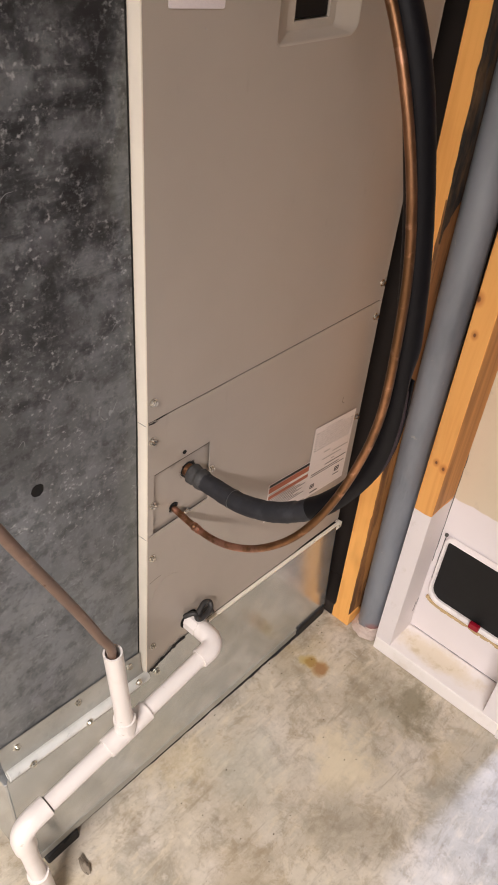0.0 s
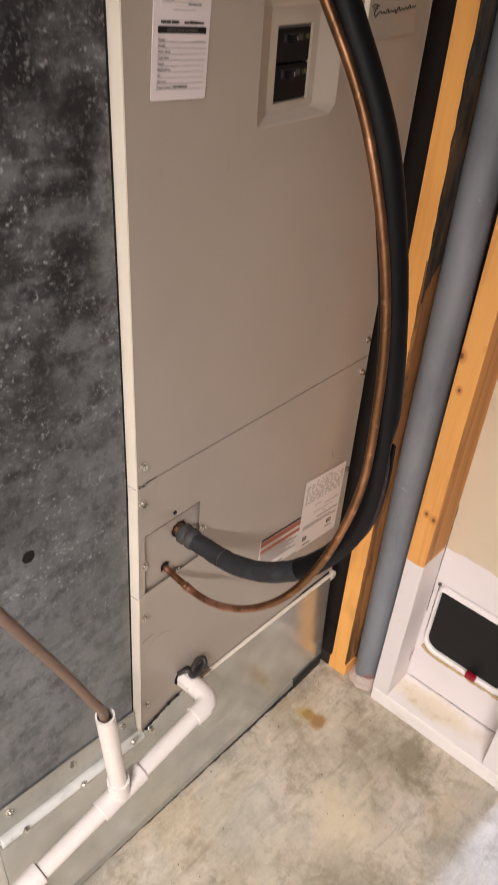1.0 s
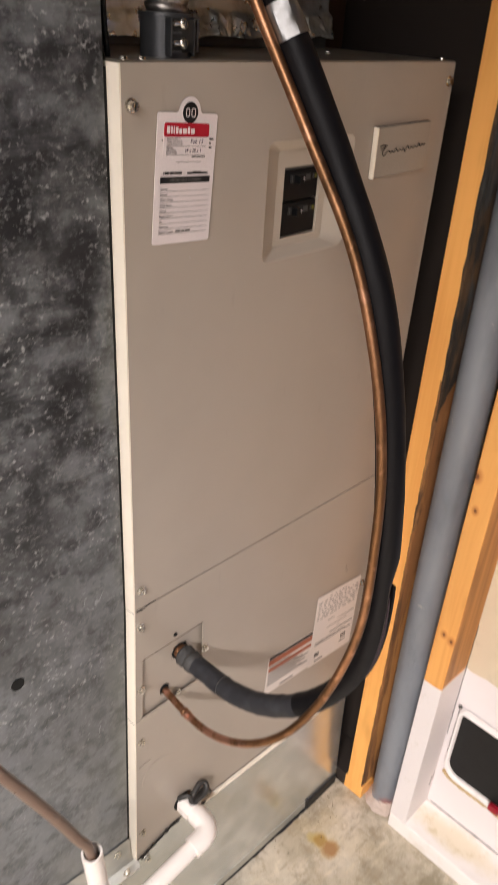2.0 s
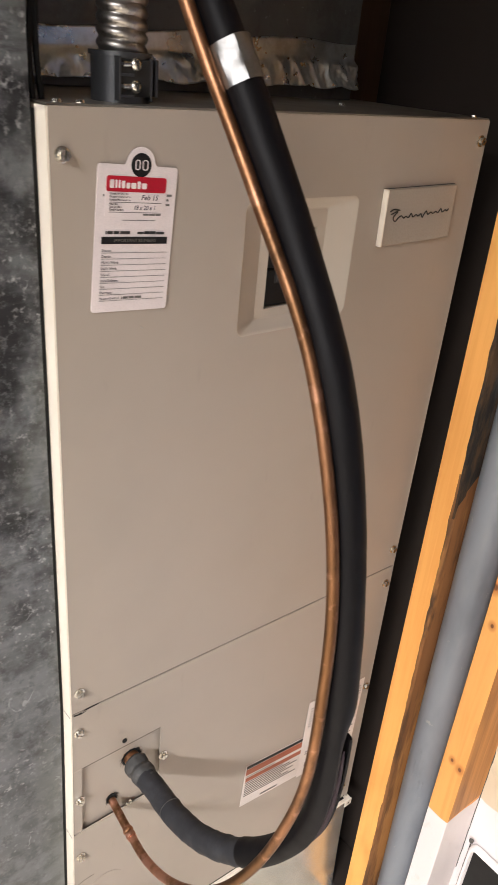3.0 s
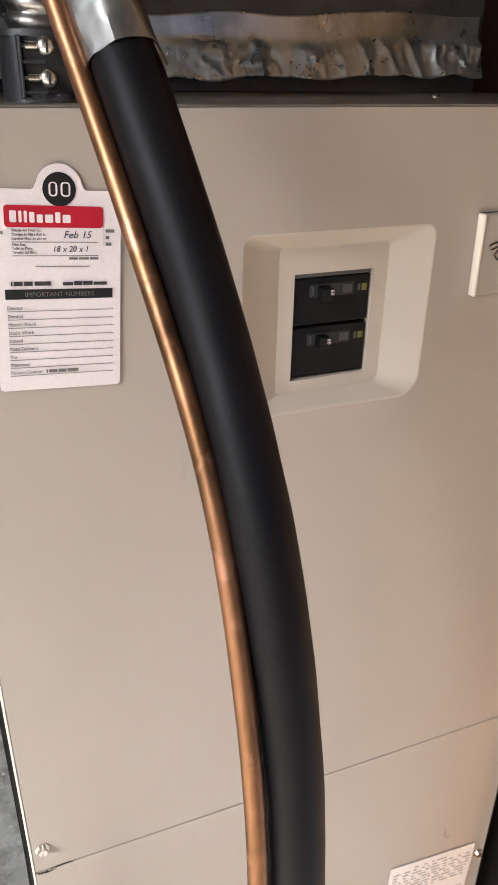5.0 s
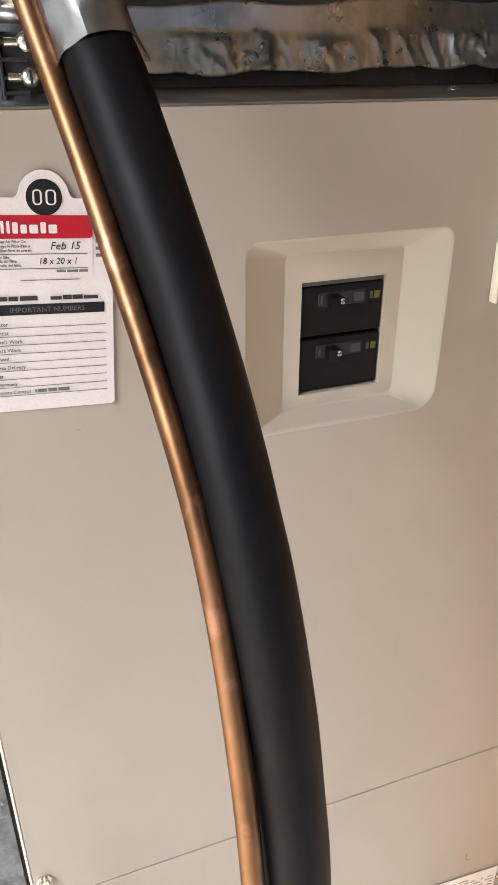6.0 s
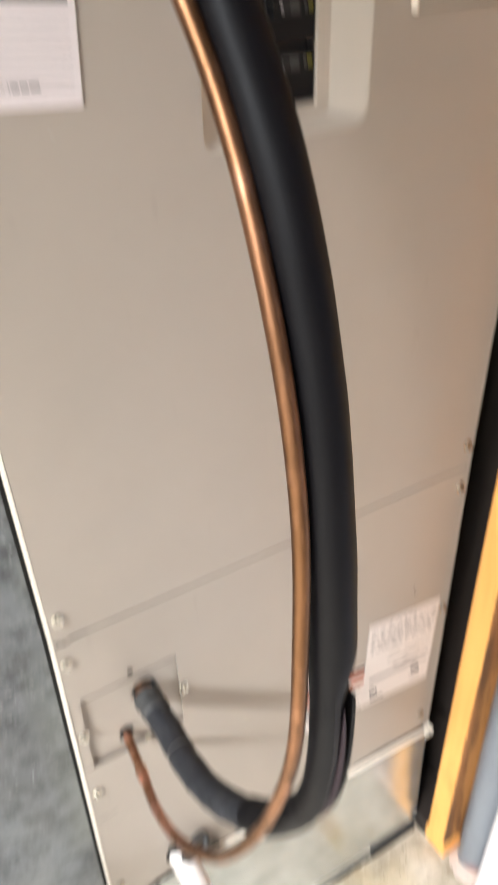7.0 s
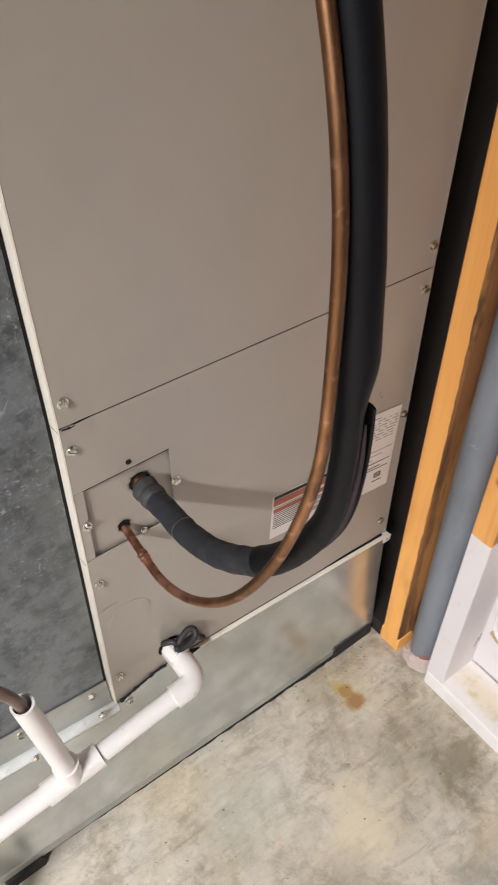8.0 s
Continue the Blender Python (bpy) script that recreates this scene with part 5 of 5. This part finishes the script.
# ---------------------------------------------------------------- supply plenum on the unit
plenum = thing("supply_plenum", "dark galvanised supply air plenum", "duct", (0.26, 0.37, CT))
SX0, SX1, SY = 0.020, 0.489, 0.192
part("body", box(SX0, SX1, SY, 0.556, CT + 0.001, 2.849, 0.001), M_PLENUM, plenum)
tb = bmesh.new()
nx, nz = 320, 20
gr = []
for j in range(nz + 1):
    row = []
    for i in range(nx + 1):
        x = SX0 - 0.002 + (SX1 - SX0 - 0.004) * i / nx
        s = j / nz
        z = 1.475 + 0.009 * i / nx + (0.042 + 0.006 * i / nx) * s
        ridge = 1 - abs(noise.noise((x * 30, z * 26 + x * 9, 1.0))) * 2.4
        fine = 1 - abs(noise.noise((x * 110 + z * 50, z * 110, 4.0))) * 2
        limp = min(1.0, max(0.0, (0.62 + 0.16 * noise.noise((x * 5, 0, 8)) - s) / 0.14))
        y = SY - 0.003 - (1 - s) ** 2 * 0.009 - (0.0058 * max(0, ridge) ** 2 + 0.0022 * max(0, fine)) * limp * (0.35 + 0.65 * min(1.0, max(0.0, 0.5 + 2.2 * noise.noise((x * 9, 0, 6.5))))) - 0.0012 * limp
        z += 0.005 * noise.noise((x * 14, 0, 2.2)) * s - 0.006 * abs(noise.noise((x * 20, 5, 2.2))) * (1 - s)
        row.append(tb.verts.new((x, y, z)))
    gr.append(row)
for j in range(nz):
    for i in range(nx):
        tb.faces.new([gr[j][i], gr[j][i + 1], gr[j + 1][i + 1], gr[j + 1][i]])
tape = part("foil_tape", tb, M_FOIL, plenum, "wrinkled aluminium foil tape", True)
tape.modifiers.new("thickness", "SOLIDIFY").thickness = 0.0002

# ---------------------------------------------------------------- flexible conduit with its clamp
conduit = thing("flexible_conduit", "ribbed flexible metal conduit in a screw clamp", "conduit", (0.067, 0.039, CT))
cpath = spline([(0.0740, 0.040, 1.498), (0.0748, 0.041, 1.54), (0.0755, 0.044, 1.62), (0.0785, 0.055, 1.80), (0.0825, 0.070, 2.1), (0.0845, 0.085, 2.849)], 60)
cpath = even(cpath, 0.0012)
part("ribbed_hose", tube(cpath, lambda s, a: 0.0180 + 0.0023 * abs(math.sin(s * len(cpath) * 0.0012 / 0.0088 * math.pi + a * 0.5)), 24), M_CONDUIT, conduit, smooth=True)
KX, KY = 0.0722, 0.039
part("clamp", tube([(KX, KY, CT + 0.001), (KX, KY, CT + 0.002), (KX, KY, CT + 0.020), (KX, KY, CT + 0.034), (KX, KY, CT + 0.036)], 0.0235, 40), M_CLAMP, conduit, "grey cast metal connector clamp", True)
part("clamp_rim", tube([(KX, KY, CT + 0.0335), (KX, KY, CT + 0.0345), (KX, KY, CT + 0.0368)], 0.0252, 40), M_CLAMP, conduit, smooth=True)
part("clamp_window", box(0.0585, 0.0855, 0.0145, 0.0185, CT + 0.006, CT + 0.0325, 0.0008), M_RUBBER, conduit, "dark recess in the clamp")
part("clamp_ridge", box(0.0560, 0.0578, 0.0115, 0.0200, CT + 0.003, CT + 0.034, 0.0006), M_CLAMP, conduit)
part("clamp_ridge", box(0.0855, 0.0875, 0.0145, 0.0230, CT + 0.003, CT + 0.034, 0.0006), M_CLAMP, conduit)
part("clamp_lug", box(0.0918, 0.0950, 0.0180, 0.0340, CT + 0.006, CT + 0.033, 0.0008), M_CLAMP, conduit)
for z in (CT + 0.0065, CT + 0.0135, CT + 0.0215, CT + 0.0290):
    part("clamp_rib", box(0.0575, 0.0700, 0.0125, 0.0165, z - 0.0010, z + 0.0010, 0.0004), M_CLAMP, conduit)
for z in (1.4800, 1.4955):
    sb = bmesh.new()
    bmesh.ops.create_uvsphere(sb, u_segments=16, v_segments=9, radius=0.0050, matrix=Matrix.Translation((0.0705, 0.0118, z)) @ Matrix.Diagonal((1, 0.75, 1, 1)))
    rod((0.060, 0.0135, z), (0.0700, 0.0125, z), 0.0024, 10, sb)
    part("clamp_screw", sb, M_SCREW, conduit, "round headed clamp screw", True)
    part("screw_slot", box(0.0700, 0.0712, 0.0074, 0.0090, z - 0.0032, z + 0.0032), M_RUBBER, conduit)

for k, (dx, bow) in enumerate(((-0.005, 0.002), (0.0015, -0.002))):
    cab = whole("black_cable", tube(spline([(-0.001 + dx, 0.030, CT + 0.001), (-0.003 + dx + bow * 0.3, 0.030, 1.50), (dx + bow, 0.032, 1.56), (0.004 + dx, 0.05, 1.7), (0.006 + dx, 0.06, 2.0), (0.006 + dx, 0.06, 2.849)], 10), 0.0025, 8), M_BLACK, "thin black cable hanging behind the cabinet top", "cable", smooth=True)
    tagged(cab, group="black cables")

# ---------------------------------------------------------------- refrigerant lines
HOSE = [
    (0.0689, 0, 0.7237), (0.0712, -0.0508, 0.7226), (0.0692, -0.0983, 0.7298), (0.0703, -0.1426, 0.7457), (0.0764, -0.1823, 0.7687),
    (0.0857, -0.2174, 0.7997), (0.0941, -0.2454, 0.8408), (0.0998, -0.2661, 0.8907), (0.1035, -0.2725, 0.9526), (0.1069, -0.2675, 1.0271),
    (0.1101, -0.2557, 1.1129), (0.1133, -0.2349, 1.207), (0.1099, -0.2062, 1.3035), (0.101, -0.1567, 1.3986), (0.0825, -0.1051, 1.4953),
    (0.0643, -0.0593, 1.5839), (0.047, -0.02, 1.69), (0.0211, 0.01, 1.85), (0.0131, 0.02, 2.1), (0.0111, 0.02, 2.849),
]
hp = spline(HOSE, 14)
HR = 0.0146


def ease(x):
    x = min(1.0, max(0.0, x))
    return x * x * (3 - 2 * x)


suction = thing("suction_line", "black foam insulated refrigerant line looping down", "pipe", (0.07, 0, 0.72))
part("copper_stub", rod((0.0698, 0.012, 0.7237), (0.0705, -0.026, 0.7232), 0.0102, 28), M_COPPER, suction, "bare copper stub", True)
i0, i1 = 6, 14 * 5 - 4
part("taped_foam", tube(hp[i0:i1], lambda s, a: 0.0136 + 0.0008 * noise.noise((s * 22, math.cos(a), math.sin(a))) + 0.0007 * ((s * 7 + a / 6.283) % 1.0), 36), M_WRAP, suction, "tape wrapped foam sleeve", True)
part("foam_collar", tube([hp[k // 3].lerp(hp[k // 3 + 1], k % 3 / 3) for k in range(2, 32)], lambda s, a: 0.0128 + 0.0026 * ease(s / 0.10) - 0.0013 * math.exp(-((s - 0.40) / 0.07) ** 2) + 0.0006 * math.exp(-((s - 0.52) / 0.06) ** 2) - 0.0020 * ease((s - 0.62) / 0.25) + 0.0011 * noise.noise((s * 3.4, math.cos(a) * 1.3, math.sin(a) * 1.3)) + 0.0007 * noise.noise((s * 9, math.cos(a) * 3, math.sin(a) * 3)), 40), M_COLLAR, suction, "crumpled rolled end of the foam", True, crease=30)
part("tie_ring", tube([hp[24], hp[24].lerp(hp[25], 0.22), hp[24].lerp(hp[25], 0.3)], 0.0141, 28), M_TAPE, suction, "thin pale tie ring", True)
sleeve = hp[14 * 5 - 6 :]


def sleeve_radius(s, a):
    z = sleeve[round(s * (len(sleeve) - 1))].z
    k = (1 - ease((z - 0.992) / 0.055)) * ease((z - 0.790) / 0.05)
    return HR - 0.0016 * ease((z - 1.484) / 0.012) - 0.0008 * k - 0.0088 * k * max(0.0, math.cos(a - 3.95)) ** 0.8 + 0.0003 * noise.noise((s * 60, math.cos(a), math.sin(a)))


part("foam_sleeve", tube(sleeve, sleeve_radius, 32), M_FOAM, suction, "smooth black foam sleeve", True)
flap_path = [q + Vector((-0.0004, -0.0008, -0.001)) for q in hp[14 * 5 : 14 * 8 + 11]]
part("foam_flap", tube(flap_path, lambda s, a: 0.0146, 16, arc=(0.60, 0.82), wall=0.0022), M_FOAM, suction, "split foam edge standing open", True)
part("split_edge", tube([q + Vector((0.0042, -0.0078, 0.0)) for q in hp[74:121]], lambda s, a: 0.0006 + 0.0030 * math.sin(math.pi * s) ** 0.6, 10), M_INNER, suction, "paler inner cut of the foam", True)
band = [q for q in spline(HOSE, 40) if 1.4885 < q.z < 1.5165]


def band_radius(s, a):
    """Loose wrap with one flat folded face, slightly baggy elsewhere and ragged at its lower edge."""
    return min(0.0152 + 0.0003 * math.sin(4 * a + 7 * s), 0.0139 / max(math.cos(a), 0.3)) + 0.0003 * noise.noise((s * 9, math.cos(a) * 2, math.sin(a) * 2))


part("tape_band", tube(band, band_radius, 40, caps=False, wall=0.0005, up=(-0.75, -0.63, 0.18)), M_TAPE, suction, "silver tape band", True, crease=16)
tip = band[len(band) // 6]
tb = bmesh.new()
bmesh.ops.create_grid(tb, x_segments=6, y_segments=3, size=1.0)
for v in tb.verts:
    u, w = (v.co.x + 1) / 2, v.co.y
    v.co = tip + Vector((0.0125 + 0.0075 * u, -0.0085 + 0.004 * u + 0.002 * u * u, -0.002 - 0.005 * u + 0.0055 * w * (1 - u * 0.92)))
loose = part("tape_tail", tb, M_TAPE, suction, "torn loose tape end", True)
loose.modifiers.new("thickness", "SOLIDIFY").thickness = 0.0005

COPPER = [
    (0.0421, 0.004, 0.6653), (0.0376, -0.0487, 0.6659), (0.0323, -0.0948, 0.6778), (0.0318, -0.1384, 0.6993), (0.0365, -0.1787, 0.7303),
    (0.0457, -0.2131, 0.7718), (0.0583, -0.2392, 0.8259), (0.0702, -0.2578, 0.8914), (0.0783, -0.269, 0.9669), (0.0841, -0.2657, 1.0541),
    (0.0901, -0.2537, 1.148), (0.0923, -0.2288, 1.2406), (0.0895, -0.1902, 1.3353), (0.0759, -0.1353, 1.4294), (0.0565, -0.0805, 1.5289),
    (0.036, -0.0463, 1.6195), (0.017, -0.005, 1.75), (-0.004, 0.008, 1.9), (-0.01, 0.01, 2.1), (-0.012, 0.01, 2.849),
]
cp = [q + Vector((0.0007, 0, 0)) * min(1.0, max(0.0, (q.z - 0.9) / 0.2)) for q in spline(COPPER, 12)]
liquid = thing("liquid_line", "bare copper refrigerant tube beside the foam line", "pipe", (0.042, 0, 0.665))
part("tube", tube(cp, 0.0050, 20), M_COPPER, liquid, smooth=True)
part("joint", tube(spline(cp[10:15], 6), lambda s, a: 0.0053 + 0.0013 * abs(math.sin(2.2 * math.pi * s)) * (1 - 0.4 * s), 20), M_COPPER, liquid, "brazed swollen joint", True)

# ---------------------------------------------------------------- condensate drain
drain = thing("condensate_drain", "white plastic condensate drain pipe with tee and elbows", "pipe", (-0.12, -0.065, 0.35))
PR, FR = 0.0135, 0.0172
YD = -0.066


def elbow(a, corner, b, r):
    a, c, b = Vector(a), Vector(corner), Vector(b)
    pts = [a]
    for k in range(9):
        u = k / 8
        p = c + (a - c) * 0.62
        q = c + (b - c) * 0.62
        pts.append(p * (1 - u) ** 2 + c * 2 * u * (1 - u) + q * u * u)
    pts.append(b)
    return tube(pts, r, 28, up=(0.2, 0.3, 1))


part("stub_pipe", rod((0.078, 0.004, 0.376), (0.079, -0.030, 0.374), PR, 28), M_PVC, drain, smooth=True)
part("collar", rod((0.078, -0.003, 0.376), (0.079, -0.026, 0.3745), FR + 0.0004, 8), M_PVC, drain, "faceted threaded collar")
part("collar_ring", rod((0.079, -0.025, 0.3745), (0.079, -0.032, 0.374), FR - 0.0022, 28), M_PVC, drain, smooth=True)
part("elbow", elbow((0.079, -0.030, 0.374), (0.080, YD - 0.002, 0.370), (0.040, YD, 0.3645), FR), M_PVC, drain, smooth=True)
part("run_pipe", rod((0.055, YD, 0.3668), (-0.085, YD, 0.3465), PR, 28), M_PVC, drain, smooth=True)
part("tee", rod((-0.078, YD, 0.3475), (-0.160, YD, 0.336), FR, 28), M_PVC, drain, smooth=True)
part("tee_branch", rod((-0.121, YD, 0.341), (-0.124, YD - 0.002, 0.384), FR, 28), M_PVC, drain, smooth=True)
part("riser", rod((-0.123, YD - 0.002, 0.36), (-0.143, YD - 0.010, 0.578), PR, 28, wall=0.0028), M_PVC, drain, "open topped riser", True)
part("run_pipe", rod((-0.150, YD, 0.3375), (-0.291, YD, 0.3203), PR, 28), M_PVC, drain, smooth=True)
part("elbow", elbow((-0.271, YD, 0.3228), (-0.320, YD, 0.317), (-0.315, YD, 0.261), FR), M_PVC, drain, smooth=True)
part("down_pipe", rod((-0.3160, YD, 0.28), (-0.299, YD, 0.005), PR, 28), M_PVC, drain, smooth=True)
part("coupling", rod((-0.3080, YD, 0.152), (-0.2999, YD, 0.02), FR, 28), M_PVC, drain, smooth=True)
for x, z in ((-0.0785, 0.3476), (-0.2695, 0.3229)):
    part("glue_line", rod((x + 0.0012, YD, z + 0.0002), (x, YD, z), PR + 0.0006, 28), M_RAIL, drain, "dark line where the pipe enters the fitting", True)

brown = whole("drain_tube", tube(spline([(-0.140, -0.075, 0.50), (-0.146, -0.077, 0.585), (-0.162, -0.077, 0.632), (-0.184, -0.077, 0.692), (-0.214, -0.077, 0.768), (-0.240, -0.077, 0.832), (-0.268, -0.078, 0.905), (-0.300, -0.08, 1.0), (-0.330, -0.07, 1.15), (-0.345, -0.04, 1.4), (-0.350, 0.0, 1.8), (-0.350, 0.02, 2.849)], 12), 0.0067, 18), M_BROWN, "brown drain tube hanging into the open riser", "tube", smooth=True)

# curled black hose end and scraps behind the drain stub
coil = [(0.066, -0.002, 0.394), (0.072, -0.008, 0.400), (0.078, -0.014, 0.402)]
face = Vector((-0.15, -0.66, 0.74)).normalized()
along = (Vector((0.86, 0.1, 0.34)) - face * Vector((0.86, 0.1, 0.34)).dot(face)).normalized()
across = face.cross(along)
for k in range(22):
    a = radians(200 - k * 36)
    wob = 0.0012 * math.sin(k * 1.9)
    coil.append(Vector((0.0965, -0.018, 0.3990)) + along * ((0.0175 + wob) * math.cos(a)) + across * ((0.0076 + wob) * math.sin(a)) + face * (0.0022 * (k / 10) - 0.001))
coil += [(0.112, -0.014, 0.386), (0.120, -0.008, 0.368), (0.132, -0.006, 0.352)]
wire = whole("hose_curl", tube(spline(coil, 6), 0.0045, 12), M_CURL, "coiled black hose end behind the drain stub", "wire", smooth=True)
# black smear of putty, with the bottom gap's shade built in
pp = [Vector((-0.014 + 0.080 * k / 40, -0.0036 + 0.001 * noise.noise((k * 0.7, 0, 0)), lip_height(-0.014 + 0.080 * k / 40) + 0.001 + 0.0022 * noise.noise((k * 0.35, 3, 0)))) for k in range(41)]
putty = tube(pp, lambda q, a: 0.0012 + 0.0030 * abs(noise.noise((q * 14, 5, 0))) + 0.003 * max(0, 0.2 - q) + 0.003 * max(0, q - 0.8), 8)
# black lump shaped as the shade below the coil
shade_lump = [Vector((0.088 + 0.036 * k / 20, -0.0060 + 0.002 * noise.noise((k * 0.5, 2, 0)), lip_height(0.088 + 0.036 * k / 20) + 0.0045 - 0.006 * k / 20)) for k in range(21)]
tube(shade_lump, lambda q, a: 0.0010 + 0.0058 * (1 - q) ** 0.7 * (0.5 + abs(noise.noise((q * 9, math.cos(a), 4)))), 10, putty)
whole("putty_and_shade", putty, M_PUTTY, "black putty and painted shade along the cabinet's bottom edge", "sealant")

# ---------------------------------------------------------------- litter on the floor
grit = bmesh.new()
rg = random.Random(31)
for k in range(16):
    x = 0.50 - rg.betavariate(0.8, 2.2) * 0.70
    y = foot_out(x) - 0.003 - rg.betavariate(1.0, 2.6) * 0.07
    s = rg.uniform(0.0004, 0.0013)
    bmesh.ops.create_icosphere(grit, subdivisions=1, radius=s, matrix=Matrix.Translation((x, y, s * 0.4)) @ Matrix.Diagonal((rg.uniform(0.8, 3.0), 1, 0.6, 1)))
for k in range(34):
    x, y = rg.uniform(-0.25, 0.50), -rg.betavariate(1.2, 2.4) * 0.45 - 0.01
    s = rg.uniform(0.0006, 0.0015)
    bmesh.ops.create_icosphere(grit, subdivisions=1, radius=s, matrix=Matrix.Translation((x, y, s * 0.5)) @ Matrix.Diagonal((rg.uniform(0.7, 1.8), 1, 0.7, 1)))
whole("floor_grit", grit, M_DIRT, "dark crumbs of grit on the concrete floor", "grit", "stuff")
lf = bmesh.new()
rg = random.Random(5)
cols = [[lf.verts.new((0.034 * (i / 5 - 0.5), 0.016 * (j / 3 - 0.5) * (1 - abs(i / 5 - 0.5) * 1.2), 0.004 + 0.007 * rg.random())) for j in range(4)] for i in range(6)]
for i in range(5):
    for j in range(3):
        lf.faces.new([cols[i][j], cols[i + 1][j], cols[i + 1][j + 1], cols[i][j + 1]])
leaf = whole("dry_leaf", lf, M_LEAF, "curled dry leaf scrap on the concrete", "leaf", smooth=True)
leaf.modifiers.new("thickness", "SOLIDIFY").thickness = 0.0006
leaf.matrix_world = pose(-0.224, -0.060, 0, 0, 0, -100)
